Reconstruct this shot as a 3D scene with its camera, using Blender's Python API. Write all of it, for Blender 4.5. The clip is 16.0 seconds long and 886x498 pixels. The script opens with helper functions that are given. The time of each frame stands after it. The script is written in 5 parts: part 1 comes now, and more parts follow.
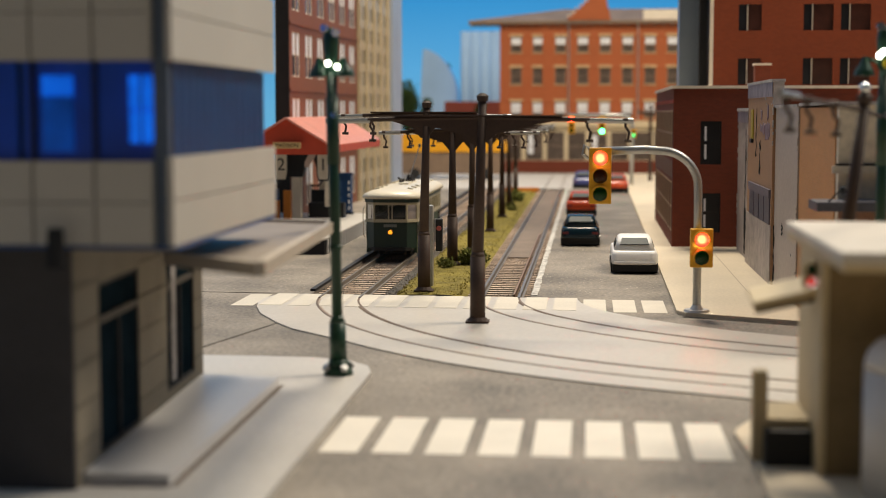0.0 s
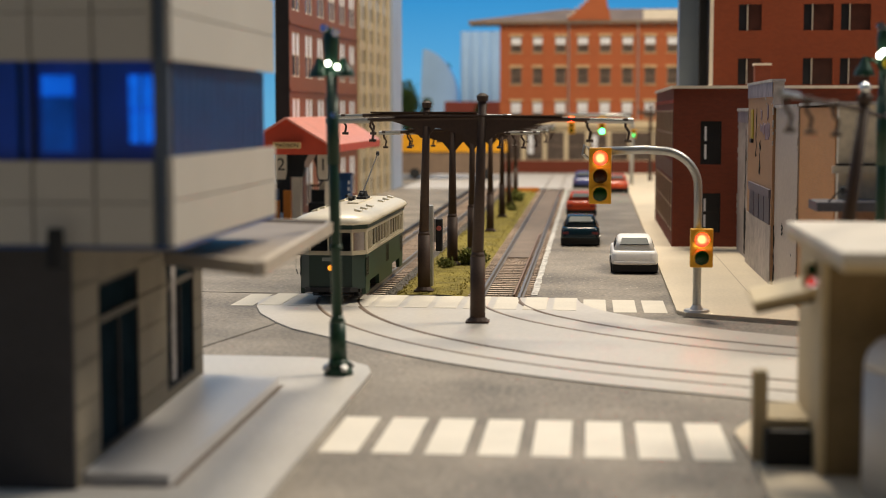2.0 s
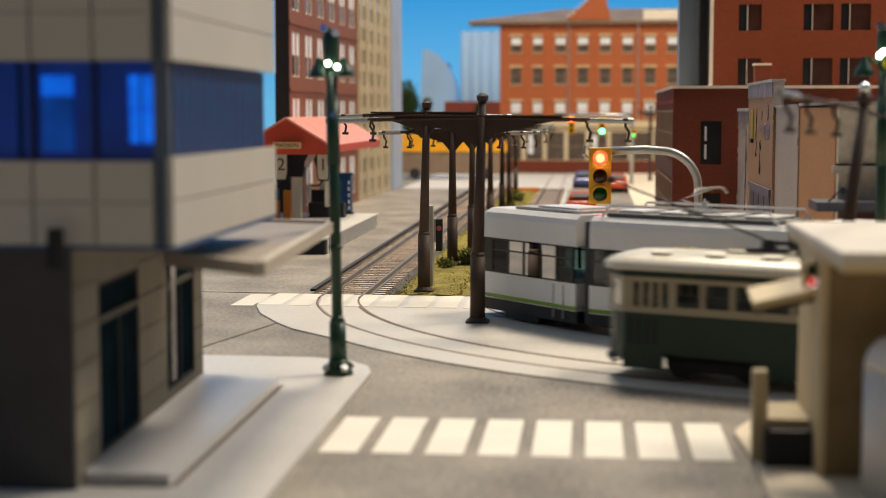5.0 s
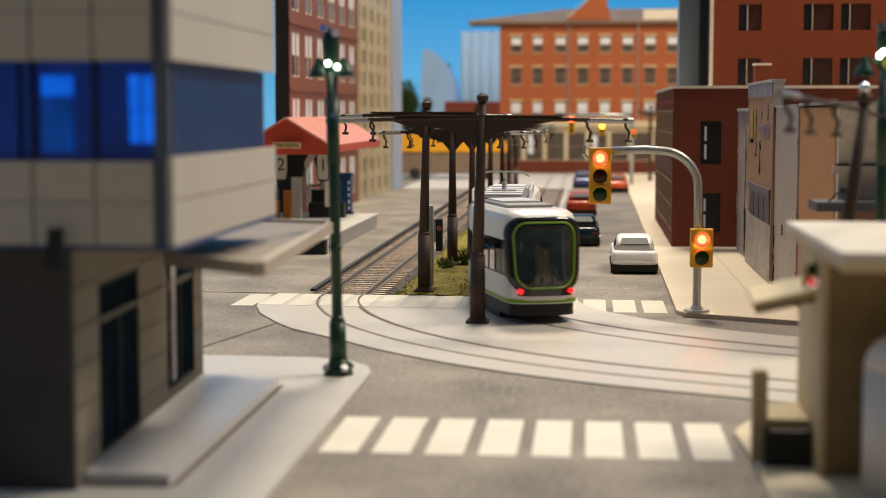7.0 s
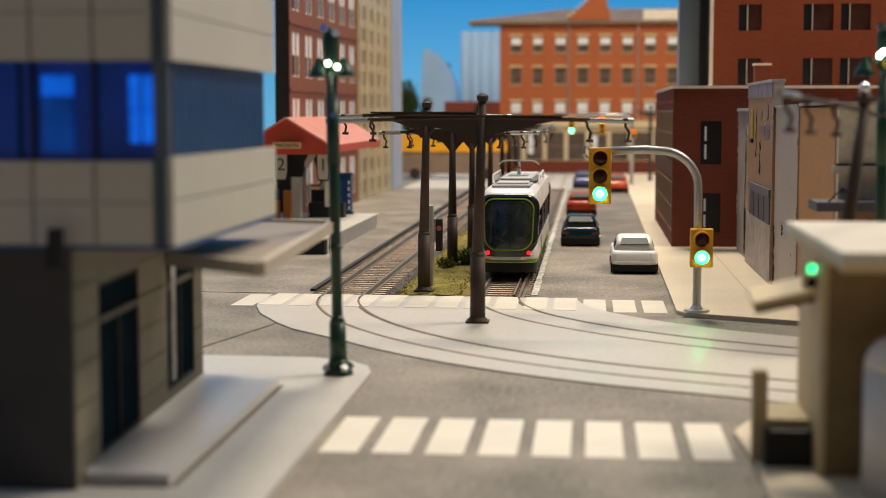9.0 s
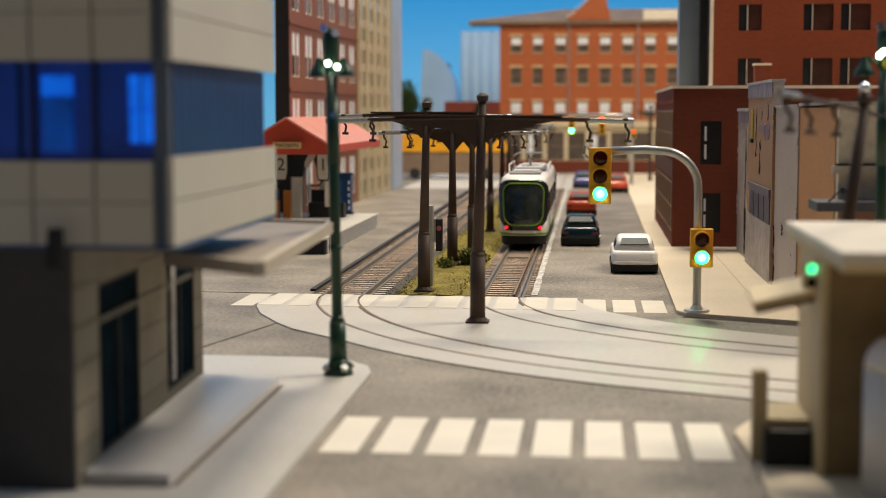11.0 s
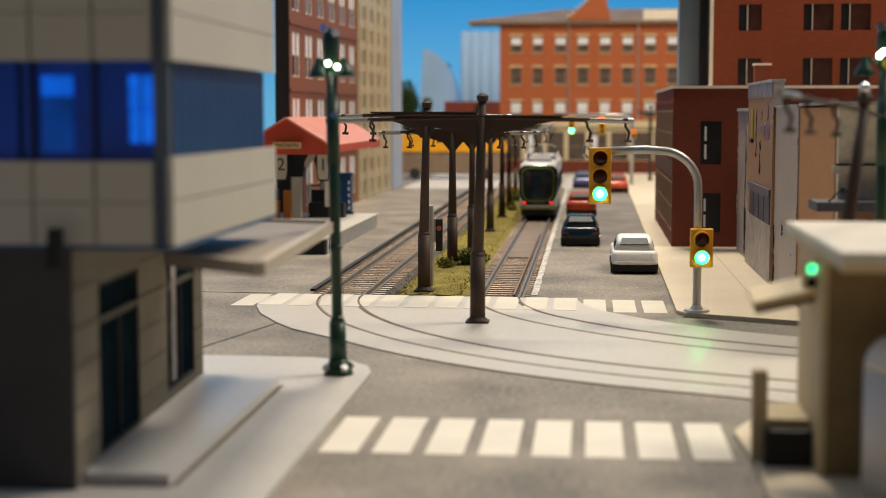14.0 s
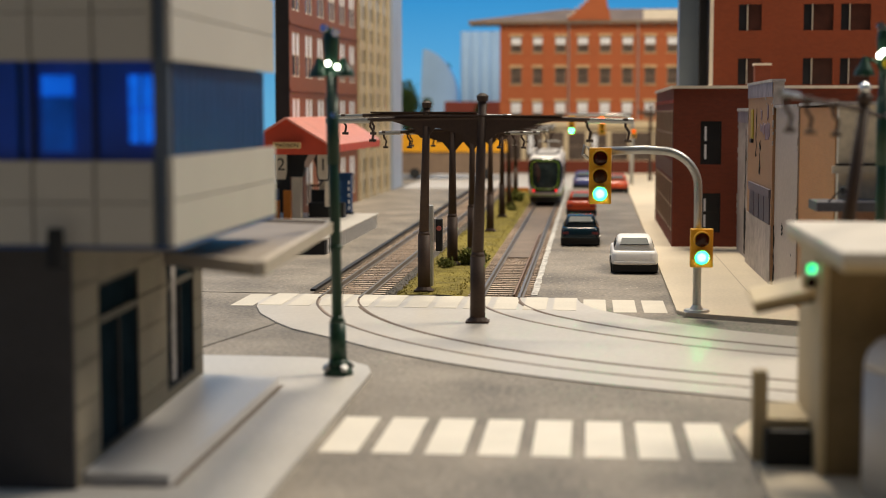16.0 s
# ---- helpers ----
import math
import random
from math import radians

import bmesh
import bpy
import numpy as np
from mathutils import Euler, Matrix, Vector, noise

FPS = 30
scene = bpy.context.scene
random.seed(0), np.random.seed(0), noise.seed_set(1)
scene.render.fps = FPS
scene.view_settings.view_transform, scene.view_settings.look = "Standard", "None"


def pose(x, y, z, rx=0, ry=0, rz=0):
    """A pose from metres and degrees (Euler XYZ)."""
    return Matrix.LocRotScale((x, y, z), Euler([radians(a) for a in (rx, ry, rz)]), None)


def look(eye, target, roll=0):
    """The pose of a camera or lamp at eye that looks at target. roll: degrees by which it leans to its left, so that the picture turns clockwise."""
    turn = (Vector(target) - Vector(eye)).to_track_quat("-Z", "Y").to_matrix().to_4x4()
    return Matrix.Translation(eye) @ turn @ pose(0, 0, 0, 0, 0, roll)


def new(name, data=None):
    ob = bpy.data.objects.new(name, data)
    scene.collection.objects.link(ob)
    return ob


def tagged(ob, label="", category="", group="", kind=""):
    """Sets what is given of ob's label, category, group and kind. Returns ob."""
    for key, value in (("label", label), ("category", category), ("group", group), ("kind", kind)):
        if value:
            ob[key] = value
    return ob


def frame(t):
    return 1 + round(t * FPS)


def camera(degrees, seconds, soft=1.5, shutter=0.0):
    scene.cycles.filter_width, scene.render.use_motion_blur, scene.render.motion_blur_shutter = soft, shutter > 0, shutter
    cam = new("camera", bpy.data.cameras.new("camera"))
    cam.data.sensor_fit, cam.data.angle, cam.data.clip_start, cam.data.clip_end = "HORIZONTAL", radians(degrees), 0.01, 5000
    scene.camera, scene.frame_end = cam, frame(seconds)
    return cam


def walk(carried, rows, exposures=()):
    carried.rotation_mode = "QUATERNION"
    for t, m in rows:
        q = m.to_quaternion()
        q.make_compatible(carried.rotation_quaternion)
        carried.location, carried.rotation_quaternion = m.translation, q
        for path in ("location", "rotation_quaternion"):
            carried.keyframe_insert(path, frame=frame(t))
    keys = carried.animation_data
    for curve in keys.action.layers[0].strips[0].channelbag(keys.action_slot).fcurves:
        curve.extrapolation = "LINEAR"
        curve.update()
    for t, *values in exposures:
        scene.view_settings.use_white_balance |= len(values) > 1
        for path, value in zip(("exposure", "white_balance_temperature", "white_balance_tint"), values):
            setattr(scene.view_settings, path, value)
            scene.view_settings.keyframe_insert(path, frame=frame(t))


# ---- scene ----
# All lengths below are millimetres of the model railway (1:87); U turns them into metres.
U = 0.001
cam = camera(32.38, 16.0, soft=0.6, shutter=0.5)
cam.data.dof.use_dof = True
cam.data.dof.focus_distance = 0.66
cam.data.dof.aperture_fstop = 18.0
EYE = pose(0, 0, 0.076, 90 - 5.10, 0, 5.50)
walk(cam, [(0, EYE), (16, EYE)], exposures=[(0, 0.0), (3.2, 0.0), (4.0, 0.13), (6.4, 0.18), (7.0, 0.09), (7.8, 0.0), (16, 0.0)])

# ---- light: the room's ceiling lamps over the layout, and the room's own soft light ----
world = bpy.data.worlds.new("room")
scene.world = world
world.use_nodes = True
world.node_tree.nodes["Background"].inputs[0].default_value = (0.56, 0.70, 0.90, 1)
world.node_tree.nodes["Background"].inputs[1].default_value = 0.42


def ceiling_lamp(x, y, z, tx, ty, watts, size, color):
    data = bpy.data.lights.new("ceiling_lamp", "AREA")
    data.energy, data.size, data.color = watts, size, color
    ob = new("ceiling_lamp", data)
    ob.matrix_world = look((x, y, z), (tx, ty, 0))


ceiling_lamp(-0.02, 1.30, 1.15, -0.02, 1.2, 18.6, 0.30, (1.0, 0.86, 0.66))
ceiling_lamp(0.57, 0.76, 0.97, -0.05, 0.42, 10.2, 0.32, (1.0, 0.86, 0.68))

# ---- materials ----


def mat(name, color, rough=0.6, metal=0.0, vary=0.18, fine=1400, coarse=90, bump=0.15, dark=None, spec=0.4, island=0.0, obj=0.0, emit=0.0):
    """A painted or natural surface: base colour broken by a fine grain and coarse stains, with a slight relief."""
    m = bpy.data.materials.new(name)
    m.use_nodes = True
    t = m.node_tree
    b = t.nodes["Principled BSDF"]
    b.inputs["Roughness"].default_value, b.inputs["Metallic"].default_value = rough, metal
    b.inputs["Specular IOR Level"].default_value = spec
    co = t.nodes.new("ShaderNodeTexCoord")
    n1, n2 = t.nodes.new("ShaderNodeTexNoise"), t.nodes.new("ShaderNodeTexNoise")
    n1.inputs["Scale"].default_value, n2.inputs["Scale"].default_value = fine, coarse
    n1.inputs["Detail"].default_value, n2.inputs["Detail"].default_value = 3, 4
    for n in (n1, n2):
        t.links.new(co.outputs["Object"], n.inputs["Vector"])
    add = t.nodes.new("ShaderNodeMath")
    add.operation = "ADD"
    t.links.new(n1.outputs["Fac"], add.inputs[0])
    t.links.new(n2.outputs["Fac"], add.inputs[1])
    ramp = t.nodes.new("ShaderNodeMapRange")
    ramp.inputs["From Min"].default_value, ramp.inputs["From Max"].default_value = 0.7, 1.3
    t.links.new(add.outputs[0], ramp.inputs["Value"])
    mix = t.nodes.new("ShaderNodeMix")
    mix.data_type = "RGBA"
    lo = dark or tuple(c * (1 - vary) for c in color)
    hi = tuple(min(1, c * (1 + vary * 0.6)) for c in color)
    mix.inputs[6].default_value, mix.inputs[7].default_value = (*lo, 1), (*hi, 1)
    t.links.new(ramp.outputs[0], mix.inputs[0])
    out = mix.outputs[2]
    if obj or island:
        src = t.nodes.new("ShaderNodeObjectInfo" if obj else "ShaderNodeNewGeometry")
        hsv = t.nodes.new("ShaderNodeHueSaturation")
        rng = t.nodes.new("ShaderNodeMapRange")
        k = obj or island
        rng.inputs["To Min"].default_value, rng.inputs["To Max"].default_value = 1 - k, 1 + k
        t.links.new(src.outputs["Random" if obj else "Random Per Island"], rng.inputs["Value"])
        t.links.new(rng.outputs[0], hsv.inputs["Value"])
        t.links.new(out, hsv.inputs["Color"])
        out = hsv.outputs[0]
    t.links.new(out, b.inputs["Base Color"])
    if emit:
        t.links.new(out, b.inputs["Emission Color"])
        b.inputs["Emission Strength"].default_value = emit
    if bump:
        bp = t.nodes.new("ShaderNodeBump")
        bp.inputs["Strength"].default_value, bp.inputs["Distance"].default_value = bump, 0.0004
        t.links.new(n1.outputs["Fac"], bp.inputs["Height"])
        t.links.new(bp.outputs[0], b.inputs["Normal"])
    return m


def brick_mat(name, c1, c2, mortar, w=2.6, h=0.9, rough=0.75, vary=0.25):
    m = mat(name, c1, rough, vary=vary, coarse=40)
    t = m.node_tree
    b = t.nodes["Principled BSDF"]
    co = t.nodes.new("ShaderNodeTexCoord")
    sep, com = t.nodes.new("ShaderNodeSeparateXYZ"), t.nodes.new("ShaderNodeCombineXYZ")
    s = t.nodes.new("ShaderNodeMath")
    s.operation = "ADD"
    t.links.new(co.outputs["Object"], sep.inputs[0])
    t.links.new(sep.outputs[0], s.inputs[0])
    t.links.new(sep.outputs[1], s.inputs[1])
    t.links.new(s.outputs[0], com.inputs[0])
    t.links.new(sep.outputs[2], com.inputs[1])
    br = t.nodes.new("ShaderNodeTexBrick")
    br.inputs["Scale"].default_value = 1
    br.inputs["Brick Width"].default_value, br.inputs["Row Height"].default_value = w * U, h * U
    br.inputs["Mortar Size"].default_value = 0.09 * U
    br.inputs["Color1"].default_value, br.inputs["Color2"].default_value, br.inputs["Mortar"].default_value = (*c1, 1), (*c2, 1), (*mortar, 1)
    t.links.new(com.outputs[0], br.inputs["Vector"])
    mul = t.nodes.new("ShaderNodeMix")
    mul.data_type, mul.blend_type = "RGBA", "OVERLAY"
    mul.inputs[0].default_value = 0.35
    old = b.inputs["Base Color"].links[0].from_socket
    t.links.new(br.outputs["Color"], mul.inputs[6])
    t.links.new(old, mul.inputs[7])
    t.links.new(mul.outputs[2], b.inputs["Base Color"])
    return m


def glass_mat(name, tint, rough=0.05, alpha=0.5):
    """A thin pane: part of the light passes tinted, part is mirrored."""
    m = bpy.data.materials.new(name)
    m.use_nodes = True
    t = m.node_tree
    t.nodes.remove(t.nodes["Principled BSDF"])
    tr, gl, mx = t.nodes.new("ShaderNodeBsdfTransparent"), t.nodes.new("ShaderNodeBsdfGlossy"), t.nodes.new("ShaderNodeMixShader")
    fr = t.nodes.new("ShaderNodeFresnel")
    fr.inputs["IOR"].default_value = 1.5
    tr.inputs[0].default_value = (*tint, 1)
    gl.inputs["Roughness"].default_value = rough
    t.links.new(fr.outputs[0], mx.inputs[0])
    t.links.new(tr.outputs[0], mx.inputs[1])
    t.links.new(gl.outputs[0], mx.inputs[2])
    t.links.new(mx.outputs[0], t.nodes["Material Output"].inputs["Surface"])
    return m


def glow_mat(name, color, strength):
    m = bpy.data.materials.new(name)
    m.use_nodes = True
    b = m.node_tree.nodes["Principled BSDF"]
    b.inputs["Base Color"].default_value = (*color, 1)
    b.inputs["Emission Color"].default_value = (*color, 1)
    b.inputs["Emission Strength"].default_value = strength
    return m


ASPHALT = mat("asphalt", (0.24, 0.207, 0.165), 0.62, vary=0.62, fine=620, coarse=28, bump=0.8)
CONCRETE = mat("smooth_concrete", (0.545, 0.505, 0.44), 0.42, vary=0.10, fine=500, coarse=16, bump=0.04, spec=0.45)
WALKWAY = mat("sidewalk_card", (0.64, 0.545, 0.40), 0.62, vary=0.12, fine=700, coarse=20, bump=0.1)
NEARWALK = mat("grey_sidewalk", (0.54, 0.515, 0.47), 0.42, vary=0.12, fine=600, coarse=22, bump=0.06)
SPECK = mat("pale_grit", (0.52, 0.47, 0.38), 0.9, vary=0.3, island=0.4)
PEBBLE = mat("ballast_stone", (0.30, 0.27, 0.23), 0.9, vary=0.3, island=0.45)
PODIUM = mat("pale_stone", (0.66, 0.65, 0.64), 0.36, vary=0.08, coarse=25, bump=0.05)
STRIPE2 = mat("road_paint_on_slab", (0.635, 0.585, 0.49), 0.6, vary=0.12, coarse=60, bump=0.1)
STRIPE = mat("road_paint", (0.76, 0.71, 0.61), 0.6, vary=0.10, coarse=60, bump=0.1)
OLDLINE = mat("worn_line", (0.52, 0.50, 0.46), 0.7, vary=0.6, fine=500, coarse=200, bump=0.2)
JOINT = mat("dark_joint", (0.05, 0.04, 0.03), 0.9)
BALLAST = mat("ballast", (0.085, 0.075, 0.062), 0.9, vary=0.5, fine=1100, coarse=300, bump=1.0)
GRASS = mat("grass_mat", (0.205, 0.165, 0.028), 0.95, vary=0.5, fine=900, coarse=60, bump=1.0)
TUFT = mat("grass_tuft", (0.25, 0.20, 0.035), 0.9, vary=0.4, island=0.4)
BUSH = mat("bush_foam", (0.11, 0.12, 0.02), 0.95, vary=0.4, island=0.45)
TREE = mat("tree_foam", (0.05, 0.09, 0.02), 0.95, vary=0.4, island=0.4)
BARK = mat("bark", (0.10, 0.06, 0.035), 0.9)
SLABRAIL = mat("worn_slab_rail", (0.17, 0.115, 0.075), 0.5, 0.3, vary=0.3)
RAIL = mat("nickel_rail", (0.24, 0.215, 0.185), 0.38, 0.6, vary=0.25, coarse=150)
FAINT = mat("rail_filler", (0.40, 0.33, 0.26), 0.6, vary=0.2)
GROOVE = mat("rail_groove", (0.15, 0.105, 0.07), 0.75, vary=0.3)
TIE = mat("brown_tie", (0.41, 0.305, 0.225), 0.75, vary=0.3, obj=0.3)
TIEM = mat("brown_tie_far", (0.33, 0.235, 0.17), 0.75, vary=0.3, island=0.3)
BROWN = mat("brown_pole_paint", (0.052, 0.029, 0.018), 0.66, vary=0.25, bump=0.05)
STEEL = mat("grey_steel", (0.42, 0.42, 0.40), 0.35, 0.6, vary=0.15)
CHROME = mat("chrome", (0.75, 0.75, 0.74), 0.12, 1.0, vary=0.05)
GREENP = mat("dark_green_paint", (0.012, 0.050, 0.026), 0.38, vary=0.2, bump=0.05)
SIGNAL_Y = mat("signal_yellow", (0.80, 0.42, 0.02), 0.45, vary=0.12, bump=0.05)
BLACK = mat("matt_black", (0.012, 0.012, 0.013), 0.6, vary=0.3)
BRICK_D = brick_mat("dark_red_brick", (0.21, 0.042, 0.014), (0.17, 0.035, 0.012), (0.17, 0.050, 0.022))
BRICK_T = brick_mat("tower_red_brick", (0.265, 0.056, 0.012), (0.225, 0.047, 0.010), (0.22, 0.062, 0.02))
BRICK_F = brick_mat("orange_brick", (0.41, 0.125, 0.036), (0.35, 0.102, 0.03), (0.36, 0.15, 0.06))
BRICK_L = brick_mat("printed_red_brick", (0.27, 0.095, 0.036), (0.23, 0.08, 0.03), (0.27, 0.12, 0.06), rough=0.6)
BRICK_B = brick_mat("tan_brick", (0.52, 0.285, 0.115), (0.46, 0.25, 0.10), (0.48, 0.31, 0.17))
CREAM = mat("cream_stone", (0.58, 0.47, 0.30), 0.6, vary=0.15)
TRIM = mat("pale_trim", (0.70, 0.62, 0.50), 0.6, vary=0.12)
PANEL = mat("white_wall_panel", (0.55, 0.515, 0.445), 0.5, vary=0.06, coarse=30, bump=0.04)
PRINTGREY = mat("printed_grey_card", (0.40, 0.345, 0.315), 0.5, vary=0.35, fine=260, coarse=45)
PRINTPALE = mat("printed_pale_card", (0.66, 0.57, 0.43), 0.5, vary=0.28, fine=260, coarse=45)
CARDRAW = mat("raw_card_edge", (0.45, 0.42, 0.40), 0.8, vary=0.4, fine=900)
SAND = mat("sandstone_trim", (0.50, 0.33, 0.17), 0.7, vary=0.15)
SASH = mat("dull_sash_paint", (0.24, 0.17, 0.12), 0.6, vary=0.2)
BROWNPANE = mat("brown_grey_pane", (0.10, 0.075, 0.06), 0.25, vary=0.4, fine=200, coarse=60, bump=0)
GREENPANE = mat("green_grey_pane", (0.27, 0.32, 0.24), 0.25, vary=0.4, fine=500, coarse=90, bump=0)
DARKWIN = mat("dark_window", (0.015, 0.016, 0.02), 0.3, vary=0.3, spec=0.3, bump=0)
WHITEWIN = mat("pale_blind", (0.72, 0.72, 0.74), 0.5, vary=0.1)
TOWERSTONE = mat("tower_stone", (0.46, 0.385, 0.25), 0.32, vary=0.18, coarse=12)
GREYWIN = mat("grey_window", (0.16, 0.16, 0.18), 0.25, vary=0.3, bump=0)
BLUEWALL = mat("pale_blue_card", (0.36, 0.42, 0.52), 0.5, vary=0.12, coarse=20)
BLUEGLASS = mat("blue_glazing", (0.006, 0.07, 0.55), 0.32, vary=0.35, fine=60, coarse=25, bump=0, spec=0.6)
# Emission added for the panes' brightness; no lamp stands behind them.
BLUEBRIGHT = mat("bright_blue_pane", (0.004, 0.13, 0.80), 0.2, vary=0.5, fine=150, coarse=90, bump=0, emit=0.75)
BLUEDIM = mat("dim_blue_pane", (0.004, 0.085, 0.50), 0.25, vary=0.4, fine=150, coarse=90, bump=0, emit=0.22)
BLUEFIN = mat("blue_grey_fin", (0.036, 0.125, 0.32), 0.35, vary=0.2)
BLUETRIM = mat("blue_trim", (0.03, 0.08, 0.22), 0.4, vary=0.2)
DARKWALL = mat("charcoal_wall", (0.062, 0.057, 0.058), 0.7, vary=0.2)
TAUPE = mat("taupe_block", (0.26, 0.225, 0.165), 0.7, vary=0.15)
AWNING = mat("awning_panel", (0.25, 0.20, 0.15), 0.5, vary=0.12, bump=0.05)
AWNEDGE = mat("awning_edge", (0.50, 0.43, 0.34), 0.5, vary=0.12)
# Glare on the roof slope is put into this paled red.
RED_ROOF = mat("glare_pale_shingle", (0.76, 0.33, 0.25), 0.32, vary=0.2, bump=0.1, island=0.15)
REDFASC = mat("red_fascia", (0.52, 0.065, 0.028), 0.5, vary=0.15)
SIGNCREAM = mat("cream_sign", (0.56, 0.38, 0.17), 0.5, vary=0.1)
INK = mat("black_ink", (0.02, 0.018, 0.015), 0.6)
BLUEBOX = mat("blue_booth_paint", (0.012, 0.055, 0.16), 0.4, vary=0.2)
ORANGE = mat("orange_plastic", (0.60, 0.20, 0.02), 0.5)
YELLOW = mat("yellow_bus_paint", (0.78, 0.36, 0.015), 0.4, vary=0.1)
BEIGE = mat("beige_kiosk_wall", (0.61, 0.49, 0.29), 0.6, vary=0.12, bump=0.08)
ROOFW = mat("off_white_roof", (0.63, 0.575, 0.485), 0.55, vary=0.1)
GREYW = mat("grey_white_plastic", (0.50, 0.48, 0.47), 0.45, vary=0.1)
TRAMGREEN = mat("tram_green", (0.015, 0.043, 0.026), 0.42, vary=0.15, bump=0.04)
TRAMDARK = mat("tram_dark_green", (0.012, 0.032, 0.024), 0.4, vary=0.15, bump=0.04)
TRAMCREAM = mat("tram_cream", (0.43, 0.375, 0.26), 0.42, vary=0.08, bump=0.03)
TRAMROOF = mat("tram_roof_cream", (0.66, 0.60, 0.47), 0.34, vary=0.06, bump=0.03)
TRAMWHITE = mat("tram_white", (0.72, 0.70, 0.67), 0.28, vary=0.05, bump=0.02)
TRAMGREY = mat("tram_grey", (0.30, 0.29, 0.28), 0.45, vary=0.12)
BELLOWS = mat("dark_bellows", (0.03, 0.03, 0.03), 0.7)
LIME = mat("lime_stripe", (0.17, 0.32, 0.015), 0.4, vary=0.08, bump=0)
# Strong blotches put reflections into the windshield's colour.
SHIELD = mat("windshield_reflect_glass", (0.026, 0.040, 0.041), 0.06, vary=0.7, fine=110, coarse=160, bump=0, spec=0.7)
MASK = mat("black_gloss_mask", (0.008, 0.010, 0.011), 0.10, vary=0.2, bump=0, spec=0.6)
SEAT = mat("tram_interior", (0.10, 0.10, 0.10), 0.7)
PALESEAT = mat("pale_tram_interior", (0.40, 0.46, 0.47), 0.6)
SILO = mat("silo_paint", (0.40, 0.58, 0.80), 0.7, vary=0.12, coarse=20)
GLASS = glass_mat("clear_pane", (0.36, 0.38, 0.33))
TINT = glass_mat("tinted_pane", (0.11, 0.22, 0.24))
LENS_R = glass_mat("red_lens", (1.0, 0.020, 0.008), 0.3)
LENS_Y = glass_mat("amber_lens", (1.0, 0.36, 0.012), 0.2)
LENS_G = glass_mat("green_lens", (0.016, 1.0, 0.26), 0.2)
LENS_DIM = glass_mat("dim_red_lens", (0.30, 0.012, 0.008), 0.7)
BULB = glow_mat("lit_bulb", (1.0, 0.97, 0.9), 50)
HALO = glow_mat("bulb_halo_glow", (1.0, 0.97, 0.9), 3.2)
DIMBULB = glow_mat("dim_bulb", (0.8, 0.97, 1.0), 1.5)
BULBFAR = glow_mat("lit_bulb_far", (1.0, 0.95, 0.85), 70)
LAMPGLOW = glow_mat("lamp_led", (1.0, 0.93, 0.80), 14)
HEADLAMP = glow_mat("headlamp_bulb", (1.0, 0.36, 0.02), 1.3)
TAILLAMP = glow_mat("tail_lamp", (1.0, 0.015, 0.02), 1.5)
CARGLASS = mat("car_glass", (0.085, 0.095, 0.095), 0.6, vary=0.2, bump=0, spec=0.2)
RUBBER = mat("tyre_rubber", (0.02, 0.02, 0.02), 0.8)


def car_paint(name, c):
    return mat(name, c, 0.36 if sum(c) > 1.5 else 0.18, 0.0, vary=0.06, bump=0.02, spec=0.6)


# ---- mesh helpers ----


def bmn():
    return bmesh.new()


def part(name, bm, material, parent=None, label="", bevel=0.0):
    """Links a bmesh, given in millimetres, as one mesh object, under a thing where one is given."""
    if bevel:
        bmesh.ops.bevel(bm, geom=[e for e in bm.edges if len(e.link_faces) == 2 and e.calc_face_angle(0) > 0.5], offset=bevel, segments=2, affect="EDGES", profile=0.6)
    bmesh.ops.recalc_face_normals(bm, faces=bm.faces)
    bmesh.ops.scale(bm, vec=(U, U, U), verts=bm.verts)
    me = bpy.data.meshes.new(name)
    bm.to_mesh(me)
    bm.free()
    me.materials.append(material)
    ob = new(name, me)
    ob.parent = parent
    if label:
        ob["label"] = label
    return ob


def smooth(ob):
    for p in ob.data.polygons:
        p.use_smooth = True
    return ob


def empty(name, x=0, y=0, z=0, rz=0):
    ob = new(name)
    ob.empty_display_size = 0.005
    ob.matrix_basis = pose(x * U, y * U, z * U, 0, 0, rz)
    return ob


def box(bm, x0, x1, y0, y1, z0, z1, m=None):
    r = bmesh.ops.create_cube(bm, size=1)
    t = Matrix.Translation(((x0 + x1) / 2, (y0 + y1) / 2, (z0 + z1) / 2)) @ Matrix.Diagonal((x1 - x0, y1 - y0, z1 - z0, 1))
    bmesh.ops.transform(bm, matrix=(m @ t) if m else t, verts=r["verts"])
    return bm


def obox(x0, x1, y0, y1, z0, z1):
    return box(bmn(), x0, x1, y0, y1, z0, z1)


def cyl(bm, p, q, r0, r1=None, n=12):
    p, q = Vector(p), Vector(q)
    r = bmesh.ops.create_cone(bm, cap_ends=True, segments=n, radius1=r0, radius2=r0 if r1 is None else r1, depth=(q - p).length)
    m = Matrix.Translation((p + q) / 2) @ (q - p).to_track_quat("Z", "Y").to_matrix().to_4x4()
    bmesh.ops.transform(bm, matrix=m, verts=r["verts"])
    return bm


